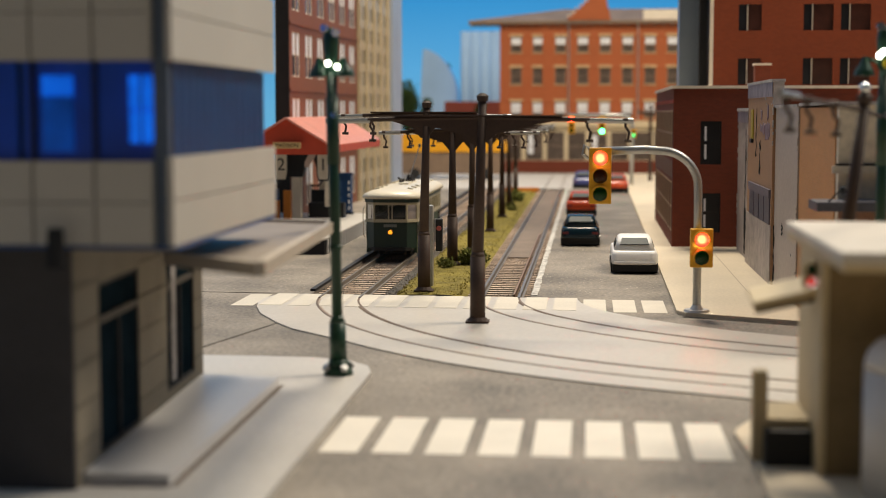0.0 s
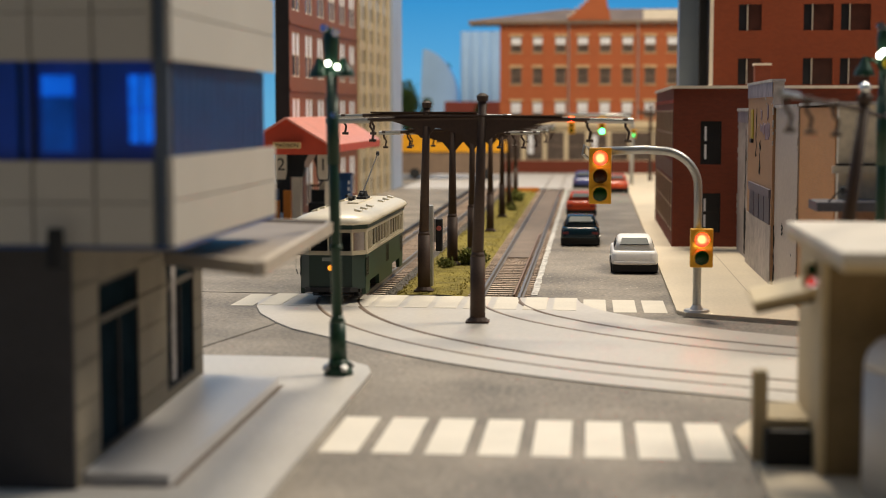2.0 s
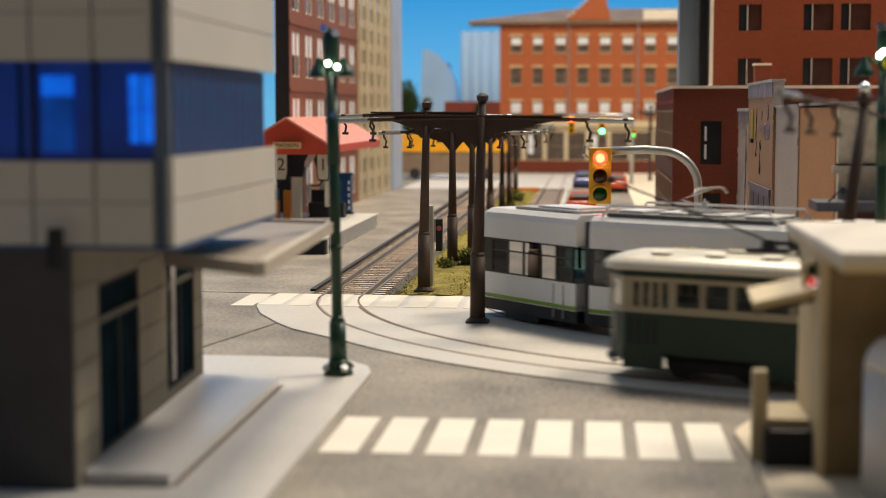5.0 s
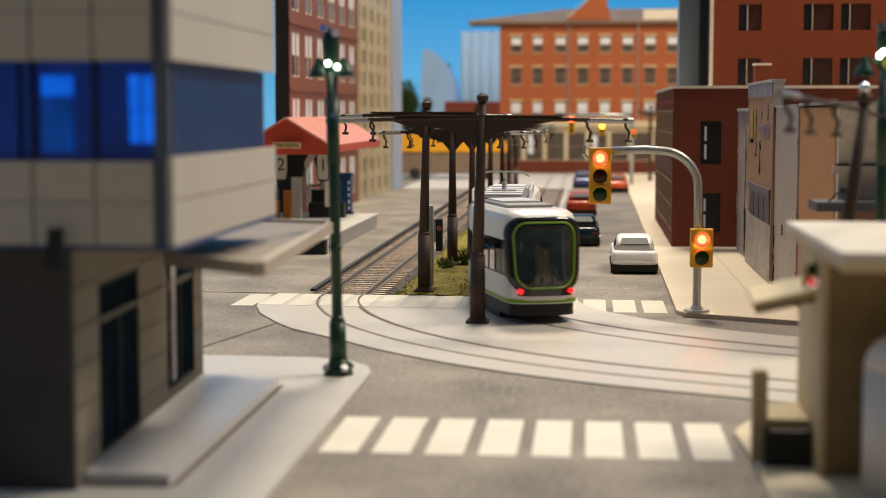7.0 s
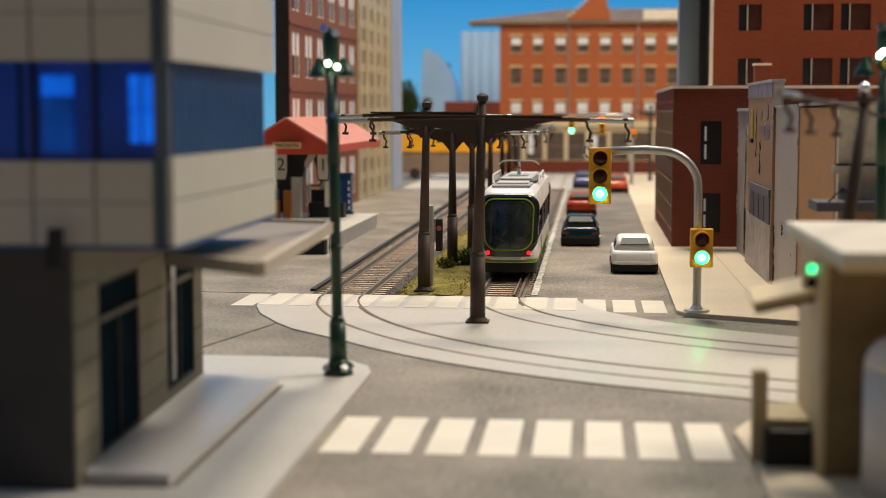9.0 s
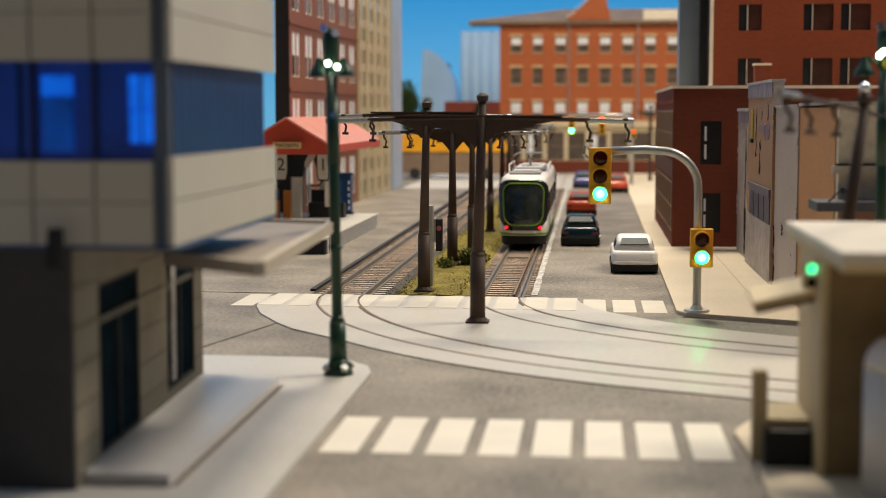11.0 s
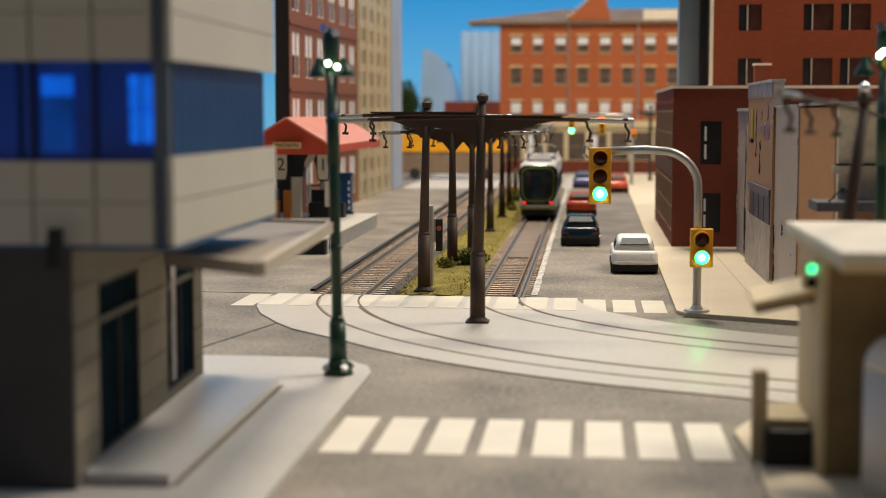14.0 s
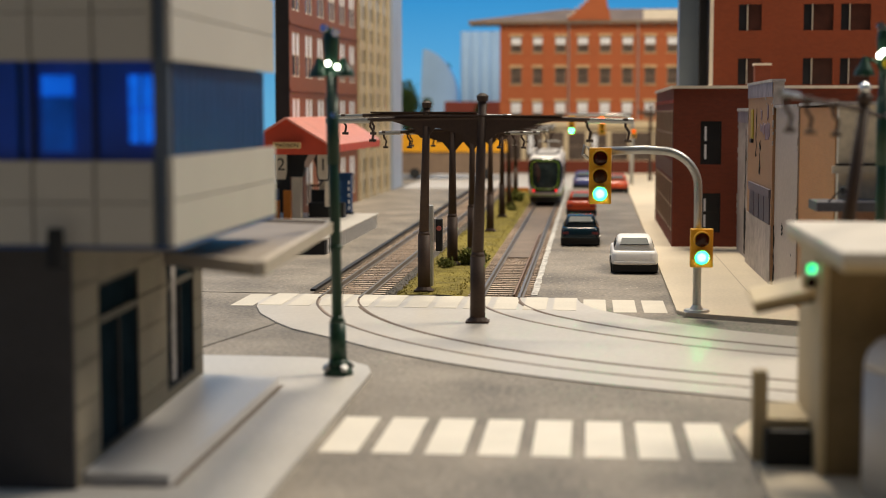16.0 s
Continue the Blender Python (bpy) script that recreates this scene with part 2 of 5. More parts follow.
def tube(bm, pts, r, n=8, closed=False):
    """A round bar along a line of points."""
    pts = [Vector(p) for p in pts]
    rings = []
    k = len(pts)
    for i, p in enumerate(pts):
        a = pts[(i - 1) % k] if closed or i else p
        b = pts[(i + 1) % k] if closed or i < k - 1 else p
        d = (b - a).normalized()
        q = d.to_track_quat("Z", "Y")
        rr = r[i] if isinstance(r, (list, tuple)) else r
        if i and not closed or (closed and i):
            side = (prev - d * prev.dot(d)).normalized()
        else:
            side = q @ Vector((1, 0, 0))
        prev = side
        up = d.cross(side)
        rings.append([bm.verts.new(p + side * math.cos(2 * math.pi * j / n) * rr + up * math.sin(2 * math.pi * j / n) * rr) for j in range(n)])
    for i in range(k if closed else k - 1):
        a, b = rings[i], rings[(i + 1) % k]
        for j in range(n):
            bm.faces.new((a[j], a[(j + 1) % n], b[(j + 1) % n], b[j]))
    if not closed:
        bm.faces.new(rings[0][::-1])
        bm.faces.new(rings[-1])
    return bm


def prism(bm, pts, z0, z1):
    """A plan outline raised from z0 to z1."""
    lo, hi = [bm.verts.new((x, y, z0)) for x, y in pts], [bm.verts.new((x, y, z1)) for x, y in pts]
    n = len(pts)
    for i in range(n):
        bm.faces.new((lo[i], lo[(i + 1) % n], hi[(i + 1) % n], hi[i]))
    bm.faces.new(lo[::-1])
    bm.faces.new(hi)
    return bm


def stack(bm, layers):
    """Joins outlines of equal length, layer over layer, into one closed skin."""
    rings = [[bm.verts.new((x, y, z)) for x, y in pts] for z, pts in layers]
    n = len(rings[0])
    for a, b in zip(rings, rings[1:]):
        for i in range(n):
            bm.faces.new((a[i], a[(i + 1) % n], b[(i + 1) % n], b[i]))
    bm.faces.new(rings[0][::-1])
    bm.faces.new(rings[-1])
    return bm


def strip(bm, left, right, z0, z1):
    """A band between two plan lines of equal length, with thickness."""
    n = len(left)
    v = [[bm.verts.new((x, y, z)) for x, y in line] for line, z in ((left, z1), (right, z1), (left, z0), (right, z0))]
    for i in range(n - 1):
        for a, b in ((0, 1), (1, 3), (3, 2), (2, 0)):
            bm.faces.new((v[a][i], v[a][i + 1], v[b][i + 1], v[b][i]))
    for i in (0, n - 1):
        bm.faces.new((v[0][i], v[1][i], v[3][i], v[2][i]))
    return bm


def wall(bm, p0, p1, z0, z1, ops=(), th=2.0):
    """An upright wall from p0 to p1 in plan, its thickness to the left of that way, with openings (u0, u1, v0, v1) right through it."""
    p0, p1 = Vector((*p0, 0)), Vector((*p1, 0))
    d = p1 - p0
    ln = d.length
    m = Matrix.Translation(p0) @ Matrix.Rotation(math.atan2(d.y, d.x), 4, "Z")
    us = sorted({0, ln, *[o[0] for o in ops], *[o[1] for o in ops]})
    vs = sorted({z0, z1, *[o[2] for o in ops], *[o[3] for o in ops]})
    nu, nv = len(us) - 1, len(vs) - 1
    solid = [[not any(o[0] <= us[i] + 1e-6 and us[i + 1] <= o[1] + 1e-6 and o[2] <= vs[j] + 1e-6 and vs[j + 1] <= o[3] + 1e-6 for o in ops) for j in range(nv)] for i in range(nu)]
    made = {}

    def vert(i, j, k):
        if (i, j, k) not in made:
            made[i, j, k] = bm.verts.new(m @ Vector((us[i], th * k, vs[j])))
        return made[i, j, k]

    def filled(i, j):
        return 0 <= i < nu and 0 <= j < nv and solid[i][j]

    for i in range(nu):
        for j in range(nv):
            if not solid[i][j]:
                continue
            bm.faces.new((vert(i, j, 0), vert(i + 1, j, 0), vert(i + 1, j + 1, 0), vert(i, j + 1, 0)))
            bm.faces.new((vert(i, j, 1), vert(i, j + 1, 1), vert(i + 1, j + 1, 1), vert(i + 1, j, 1)))
            for a, b, c, e in ((-1, 0, (i, j), (i, j + 1)), (1, 0, (i + 1, j + 1), (i + 1, j)), (0, -1, (i + 1, j), (i, j)), (0, 1, (i, j + 1), (i + 1, j + 1))):
                if not filled(i + a, j + b):
                    bm.faces.new((vert(*c, 0), vert(*e, 0), vert(*e, 1), vert(*c, 1)))
    return m


def pane(name, m, o, material, parent, inset=0.8, th=0.3, label=""):
    bm = bmn()
    bm.faces.new([bm.verts.new(m @ Vector((u, inset, v))) for u, v in ((o[0], o[2]), (o[1], o[2]), (o[1], o[3]), (o[0], o[3]))])
    return part(name, bm, material, parent, label)


def words(name, text, size, m, material, parent, depth=0.08):
    """Raised lettering with the built-in font, as a mesh; m places its middle, in millimetres."""
    c = bpy.data.curves.new(name, "FONT")
    c.body, c.size, c.align_x, c.align_y, c.extrude = text, size, "CENTER", "CENTER", depth
    tmp = bpy.data.objects.new(name, c)
    scene.collection.objects.link(tmp)
    me = bpy.data.meshes.new_from_object(tmp.evaluated_get(bpy.context.evaluated_depsgraph_get()))
    bpy.data.objects.remove(tmp)
    me.transform(Matrix.Scale(U, 4) @ m)
    me.materials.append(material)
    ob = new(name, me)
    ob.parent = parent
    return ob


FACE = Matrix.Rotation(math.pi / 2, 4, "X")  # lays lettering on a wall that looks along -y

# ---- the two tracks: straight down the street, then round into the cross street ----


def track_line(x0, y0, r1, a1, r2, a2, far=1300, out=560, step=2.0):
    x, y, h, s, pts = x0, y0 + far, 0.0, -far, []
    pts.append((s, x, y, h))
    for ln, r in ((far, 1e12), (r1 * a1, r1), (r2 * a2, r2), (out, 1e12)):
        n = max(1, round(ln / step))
        d = ln / n
        for _ in range(n):
            g = h + d / r
            x, y, h, s = x + d * math.sin((h + g) / 2), y - d * math.cos((h + g) / 2), g, s + d
            pts.append((s, x, y, h))
    return np.array(pts)


INNER = track_line(-101.74, 619.06, 111.4, 0.22, 225.2, 0.92)
OUTER = track_line(-36.8, 624.67, 118.0, 0.59, 207.0, 0.53)


def on(line, s):
    return Vector((np.interp(s, line[:, 0], line[:, 1]), np.interp(s, line[:, 0], line[:, 2])))


def beside(line, off, s0, s1, step=4.0):
    """Points beside a track, off to its far side, from s0 to s1."""
    out = []
    n = max(2, int((s1 - s0) / step))
    for i in range(n + 1):
        s = s0 + (s1 - s0) * i / n
        h = np.interp(s, line[:, 0], line[:, 3])
        p = on(line, s)
        out.append((p.x + math.cos(h) * off, p.y + math.sin(h) * off))
    return out

# ---- ground, road, slab, walks ----
ground = tagged(part("ground", obox(-2500, 2500, -1500, 3400, -20, -2.3), BALLAST), "dark layout board under the streets and tracks", "ground", kind="structure")
for name, r in (("road", (-2500, 2500, -1500, 627.5)), ("road", (-2500, -116.5, 627.5, 3400)), ("road", (-24.2, 2500, 627.5, 3400)), ("road", (-116.5, -24.2, 1900, 3400))):
    tagged(part(name, obox(*r, -2.3, 0), ASPHALT), "weathered grey-brown asphalt of the model street", "road", kind="structure")

slab = bmn()
low, high = beside(INNER, -23.4, 116, 700), beside(OUTER, 32, 2, 680)
prism(slab, [(-125, 627), (-129.5, 623), (-132, 614), (-132, 598), (-129.5, 584), (-124, 565), (-113, 541), (-104, 525)] + low + high[::-1] + [(-6, 621)], -1, 0.5)
tagged(part("track_slab", slab, CONCRETE), "smooth pale concrete slab that carries the curved tracks", "pavement", kind="structure")

# rails in the slab: a steel head between two dark grooves
for line, tag in ((INNER, "inner"), (OUTER, "outer")):
    for side in (-8.25, 8.25):
        r = bmn()
        strip(r, beside(line, side - 0.5, -1280, 6, 3), beside(line, side + 0.5, -1280, 6, 3), -1.4, 0.9)
        strip(r, beside(line, side - 1.3, -1280, 6, 3), beside(line, side + 1.3, -1280, 6, 3), -1.4, -1.0)
        r2 = bmn()
        strip(r2, beside(line, side - 0.45, 6, 690, 3), beside(line, side + 0.45, 6, 690, 3), 0.1, 0.66)
        tagged(part("slab_rail", r2, SLABRAIL), "brown rail head set in the slab", "rail", group="slab rails", kind="structure")
        tagged(part("rail", r, RAIL), "nickel rail of the model tramway", "rail", group="rails", kind="structure")
        inn = -1 if side > 0 else 1
        r = bmn()
        a, b = sorted((side + inn * 0.5, side + inn * (1.35 if side > 0 else 1.2)))
        strip(r, beside(line, a, 8, 690, 3), beside(line, b, 8, 690, 3), 0.3, 0.60)
        tagged(part("flangeway", r, GROOVE if side > 0 else FAINT), "brown flangeway groove beside the rail", "rail", group="flangeways", kind="structure")

# track beds and median
tagged(part("track_bed", obox(-116.5, -82, 627.5, 1900, -2.3, -1.75), BALLAST), "grey ballast bed under the left track", "ballast", kind="structure")
tagged(part("track_bed", obox(-51, -24.2, 627.5, 1900, -2.3, -1.75), BALLAST), "grey ballast bed under the right track", "ballast", kind="structure")
med = bmn()
bmesh.ops.create_grid(med, x_segments=10, y_segments=300, size=0.5)
for v in med.verts:
    y = 628 + (v.co.y + 0.5) * 845
    x = -82 + (v.co.x + 0.5) * 31
    edge = min(1, (0.5 - abs(v.co.x)) * 8)
    v.co = (x + noise.noise((x * 0.3, y * 0.1, 3)) * 1.2, y, -1.7 + 2.3 * edge + 0.7 * noise.noise((x * 0.25, y * 0.25, 0)))
tagged(part("grass_median", med, GRASS), "olive turf strip between the two tracks", "grass", kind="stuff")
tagged(part("median_kerb", obox(-84, -49, 1473, 1480, 0, 4), ORANGE), "ochre timber end stop of the turf strip", "kerb", kind="structure")

rng = random.Random(4)
tuft = bmn()
for i in range(5200):
    y = 630 + 840 * rng.random() ** 1.6
    x = rng.uniform(-80.5, -53)
    z = 0.2
    h, a = rng.uniform(0.35, 1.1), rng.uniform(0, 6.28)
    dx, dy = math.cos(a) * 0.35, math.sin(a) * 0.35
    lx, ly = rng.uniform(-0.7, 0.7), rng.uniform(-0.7, 0.7)
    tuft.faces.new([tuft.verts.new(c) for c in ((x - dx, y - dy, z), (x + dx, y + dy, z), (x + lx, y + ly, z + h))])
tagged(part("turf_blades", tuft, TUFT), "yellow-green turf fibres on the median", "grass", kind="stuff")


def clump_cloud(bm, c, r, n, size, rnd, flat=1.0):
    for _ in range(n):
        d = Vector((rnd.gauss(0, 1), rnd.gauss(0, 1), rnd.gauss(0, 1))).normalized() * rnd.uniform(0.35, 1.0)
        p = Vector(c) + Vector((d.x * r, d.y * r, d.z * r * flat))
        for _ in range(3):
            a = Vector((rnd.gauss(0, 1), rnd.gauss(0, 1), rnd.gauss(0, 1))).normalized() * size
            b = Vector((rnd.gauss(0, 1), rnd.gauss(0, 1), rnd.gauss(0, 1))).normalized() * size
            bm.faces.new([bm.verts.new(p), bm.verts.new(p + a), bm.verts.new(p + b)])


def bush(x, y, r, n):
    b = bmn()
    clump_cloud(b, (x, y, r * 0.55), r, n, r * 0.22, rng, 0.6)
    tagged(part("bush", b, BUSH), "low olive foam bush on the median turf", "bush", group="median bushes")


peb = bmn()
for i in range(5200):
    y = 629 + 560 * rng.random() ** 1.5
    x = rng.uniform(-116, -82) if i % 3 else rng.uniform(-50.5, -24.5)
    if rng.random() < 0.35 and x > -90 and x < -82:
        x = rng.uniform(-87, -79)
    r = rng.uniform(0.3, 0.75)
    c = Vector((x, y, -1.6 + (0.25 if x > -87 and x < -79 else 0)))
    vs = [peb.verts.new(c + Vector((rng.uniform(-r, r), rng.uniform(-r, r), 0))) for _ in range(3)] + [peb.verts.new(c + Vector((0, 0, r)))]
    for f in ((0, 1, 3), (1, 2, 3), (2, 0, 3)):
        peb.faces.new([vs[k] for k in f])
tagged(part("ballast_stones", peb, PEBBLE), "loose grey ballast stones beside the sleepers", "ballast", kind="stuff")
grit = bmn()
for i in range(5200):
    k = rng.random()
    if k < 0.4:
        x, y = rng.gauss(-136, 10), rng.gauss(780, 70)
    elif k < 0.8:
        x, y = rng.uniform(-20, 32), rng.uniform(640, 900)
    else:
        x, y = rng.uniform(-230, -120), 634 + 90 * rng.random() ** 1.7
    if y < 630 or x > 33 or (-121 < x < -22):
        continue
    r = rng.uniform(0.12, 0.30) if rng.random() < 0.85 else rng.uniform(0.3, 0.6)
    vs = [grit.verts.new((x + rng.uniform(-r, r), y + rng.uniform(-r, r) * 2, 0.01)) for _ in range(3)] + [grit.verts.new((x, y, 0.01 + r * 0.22))]
    for f in ((0, 1, 3), (1, 2, 3), (2, 0, 3)):
        grit.faces.new([vs[j] for j in f])
tagged(part("road_grit", grit, SPECK), "pale grit scattered on the asphalt", "grit", kind="stuff")

bush(-58, 757, 8, 420)
bush(-70, 742, 5, 160)
bush(-62, 1300, 9, 220)
bush(-60, 1180, 6, 120)

# sleepers of the straight tracks, 7.6 mm apart
tie = bmn()
box(tie, -14.5, 14.5, -1.75, 1.75, -1.75, -1.35)
first = tagged(part("sleeper_row", tie, TIE), "brown moulded plastic sleepers under the rails", "sleepers", kind="structure")
first.location = (-101.74 * U, 631 * U, 0)
for cx in (-101.74, -36.8):
    for i in range(120):
        if cx < -100 and i == 0:
            continue
        o = new("sleeper", first.data)
        o.parent = first
        o.location = ((cx + 101.74) * U, i * 7.6 * U, 0)
far = bmn()
for cx in (-101.74, -36.8):
    for i in range(120, 165):
        box(far, cx - 14.5, cx + 14.5, 631 + i * 7.6 - 1.75, 631 + i * 7.6 + 1.75, -1.75, -1.35)
tagged(part("far_sleepers", far, TIEM), "brown sleepers further up the street", "sleepers", kind="stuff")
# boarded crossing between the right-hand rails, and its guard rail
tagged(part("track_infill", obox(-43.6, -30.2, 812, 1640, -1.7, -0.9), mat("grey_infill", (0.19, 0.145, 0.11), 0.7, vary=0.3, coarse=60)), "grey-brown infill between the right track's rails", "pavement", kind="structure")

guard = bmn()
strip(guard, beside(OUTER, 5.4, -330, -6, 6), beside(OUTER, 6.1, -330, -6, 6), -1.4, 0.7)
tagged(part("guard_rail", guard, mat("rusty_guard_rail", (0.24, 0.15, 0.10), 0.5, 0.4, vary=0.3)), "rusty guard rail beside the running rail", "rail", kind="structure")
# kerb along the left track, white edge line along the right one
tagged(part("kerb", obox(-118.6, -116.4, 640, 1850, 0, 1.1), BLACK), "dark kerb beside the left track", "kerb", kind="structure")
edge = bmn()
le, ri = [], []
for i in range(160):
    y = 632 + i * 7
    le.append((-24.0 + rng.uniform(-0.25, 0.25), y))
    ri.append((-21.4 + rng.uniform(-0.35, 0.35), y))
strip(edge, le, ri, 0, 0.3)
tagged(part("edge_line", edge, OLDLINE), "worn white line at the edge of the road", "road marking", kind="structure")

# crosswalks
for i in range(8):
    x = -60.3 + i * 11.95
    tagged(part("crosswalk_stripe", obox(x, x + 8.7, 333.5, 373.5, 0, 0.12), STRIPE), "cream painted crosswalk stripe", "road marking", group="near crosswalk", kind="structure")
for i in range(15):
    x = 21.0 - i * 11.6
    k = (x + 143) / 172
    y1, y0 = 627 - 7 * k, 589 - 8 * k
    on_slab = -131 < x + 4 < -6
    z = 0.5 if on_slab else 0
    tagged(part("crosswalk_stripe", obox(x, x + 8.9, y0, y1, z, z + 0.12), STRIPE2), "cream painted crosswalk stripe", "road marking", group="far crosswalk", kind="structure")
# pavement seam
seam = bmn()
strip(seam, [(-128, 470), (-113, 540)], [(-127.2, 470), (-112.2, 540)], 0, 0.15)
strip(seam, [(-300, 640), (-131, 631)], [(-300, 640.8), (-131, 631.8)], 0, 0.15)
tagged(part("road_seam", seam, JOINT), "dark seam in the asphalt", "road", kind="structure")

# near walk on the left, walk on the right
near = [(-61.5, -200), (-62.5, 432), (-65, 443), (-72, 452), (-84, 457), (-100, 458), (-420, 458), (-420, -200)]
tagged(part("sidewalk", prism(bmn(), near, 0, 1.4), NEARWALK, bevel=0.25), "cream sidewalk of the street corner", "pavement", kind="structure")
right_walk = [(33.2, 580), (36, 573.5), (43, 570.5), (75, 555), (180, 498), (600, 413), (600, 1900), (40, 1900), (37, 1500)]
tagged(part("sidewalk", prism(bmn(), right_walk, 0, 1.4), WALKWAY, bevel=0.25), "cream sidewalk along the brick buildings", "pavement", kind="structure")
gut = bmn()
strip(gut, [(35, 572), (43, 569), (75, 553.5), (180, 496)], [(35, 570), (43, 567), (75, 551), (180, 493)], 0, 0.2)
tagged(part("gutter", gut, JOINT), "dark gutter in front of the kerb", "kerb", kind="structure")
walk_line = bmn()
box(walk_line, 66, 66.35, 600, 850, 1.39, 1.44)
tagged(part("sidewalk_joint", walk_line, mat("walk_joint", (0.42, 0.35, 0.26), 0.8)), "scored joint in the sidewalk", "pavement", kind="structure")
tagged(part("far_street", obox(-189, 600, 1530, 1900, 0, 0.4), mat("pale_road", (0.50, 0.47, 0.43), 0.6, vary=0.12)), "pale concrete cross street in the distance", "road", kind="structure")
rk = [(35.5, 295), (36.0, 324), (34.4, 358), (35.6, 364), (40, 375), (47, 388), (60, 396), (300, 330), (300, -200), (30, -200)]
tagged(part("sidewalk", prism(bmn(), rk, 0, 1.2), WALKWAY), "pale sidewalk under the corner kiosk", "pavement", kind="structure")

# ---- unseen dark screen added behind the camera to block light, and the sky board ----
tagged(part("light_block_screen", obox(-2500, 2500, -760, -740, -20, 2200), mat("screen_dark", (0.06, 0.06, 0.065), 0.9)), "unseen dark screen added behind the camera to block light", "wall", kind="structure")
sky = bpy.data.materials.new("painted_sky")
sky.use_nodes = True
t = sky.node_tree
b = t.nodes["Principled BSDF"]
co, sep, rmp = t.nodes.new("ShaderNodeTexCoord"), t.nodes.new("ShaderNodeSeparateXYZ"), t.nodes.new("ShaderNodeValToRGB")
mr = t.nodes.new("ShaderNodeMapRange")
mr.inputs["From Max"].default_value = 0.4
t.links.new(co.outputs["Object"], sep.inputs[0])
t.links.new(sep.outputs[2], mr.inputs["Value"])
t.links.new(mr.outputs[0], rmp.inputs[0])
rmp.color_ramp.elements[0].color, rmp.color_ramp.elements[1].color = (0.12, 0.42, 0.70, 1), (0.015, 0.25, 0.60, 1)
rmp.color_ramp.elements[0].position, rmp.color_ramp.elements[1].position = 0.2, 0.7
t.links.new(rmp.outputs[0], b.inputs["Base Color"])
t.links.new(rmp.outputs[0], b.inputs["Emission Color"])
b.inputs["Emission Strength"].default_value = 0.55
b.inputs["Roughness"].default_value = 0.8
bd = bmn()
box(bd, -1800, 1800, 2500, 2520, -20, 1200)
tagged(part("backdrop", bd, sky), "sky-blue painted backdrop board", "backdrop", kind="structure")

# ---- buildings ----


def window(m, o, parent, glass, frame=None, bar=True, sill=None, inset=0.9, blind=0.0):
    """One window in an opening: pane, frame bars, sill; blind is the share of the height that a pale blind covers."""
    u0, u1, v0, v1 = o
    w = part("window", box(bmn(), u0, u1, inset, inset + 0.3, v0, v1, m), glass, parent)
    if frame:
        f = bmn()
        k = min(0.9, (u1 - u0) * 0.09)
        for a in ((u0, u0 + k, v0, v1), (u1 - k, u1, v0, v1), (u0 + k, u1 - k, v0, v0 + k), (u0 + k, u1 - k, v1 - k, v1)):
            box(f, a[0], a[1], inset - 0.5, inset - 0.02, a[2], a[3], m)
        if bar:
            c = (v0 + v1) / 2
            box(f, u0 + k, u1 - k, inset - 0.45, inset - 0.02, c - k * 0.4, c + k * 0.4, m)
        part("window_frame", f, frame, w)
    if blind:
        part("blind", box(bmn(), u0 + 0.4, u1 - 0.4, inset - 0.3, inset - 0.05, v1 - (v1 - v0) * blind, v1 - 0.8, m), WHITEWIN, w, "pale blind half drawn")
    if sill:
        part("sill", box(bmn(), u0 - 1, u1 + 1, -0.9, 0.4, v0 - 1.3, v0 - 0.02, m), sill, w)
    return w


# far brick block, four storeys, with a shop front
fb = tagged(empty("brick_block", -115, 1950, 0), "four-storey orange brick building with pale lintels and a stepped gable", "building")
cols = [13.5 + 28.1 * i for i in range(8)]
rows = ((152, 172), (112, 133), (70, 90))
ops = [(u, u + 14, z0, z1) for u in cols for z0, z1 in rows]
w = bmn()
m = wall(w, (0, 0), (330, 0), 66, 188, ops, 4)
part("wall", w, BRICK_F, fb)
for i, o in enumerate(ops):
    r = i % 3
    window(m, o, fb, BROWNPANE, SASH, True, SAND, 1.2, (0.52, 0.0, 0.7)[r])
    part("lintel", box(bmn(), o[0] - 1.5, o[1] + 1.5, -0.8, 0.6, o[3] + 0.02, o[3] + 3.4, m), SAND, fb)
for u in (57, 118, 175, 245):
    part("pilaster", box(bmn(), u - 3, u + 3, -1.2, 0, 66, 188, m), BRICK_F, fb)
ops = [(6 + 27 * i, 28 + 27 * i, 16, 52) for i in range(12)]
w = bmn()
m = wall(w, (0, -1.5), (330, -1.5), 0, 58, ops, 4)
part("shop_front", w, CREAM, fb, "cream pilastered shop front")
for i, o in enumerate(ops):
    q = window(m, o, fb, BROWNPANE, SASH, True)
    if i % 3 == 1:
        part("shop_curtain", box(bmn(), o[0] + 3, o[0] + 10, 0.75, 0.88, o[2] + 8, o[3] - 4, m), WHITEWIN, q, "pale curtain in the shop window")
part("shop_plinth", obox(-1, 331, -3.2, -1.6, 0, 15.5), BRICK_D, fb, "dark brick plinth")
part("cornice", obox(-2, 332, -4, 3, 58, 66), CREAM, fb)
part("eaves", obox(-40, 334, -5, 60, 188.5, 192), SASH, fb, "dull brown overhanging eaves")
for i in range(34):
    part("eaves_bracket", obox(-38 + i * 11, -36 + i * 11, -4, 0 if i > 3 else 20, 185.6, 188.45), SASH, fb)
roof = bmn()
stack(roof, [(192.2, [(-40, -4), (340, -4), (340, 90), (-40, 90)]), (209, [(80, 40), (340, 40), (340, 60), (80, 60)])])
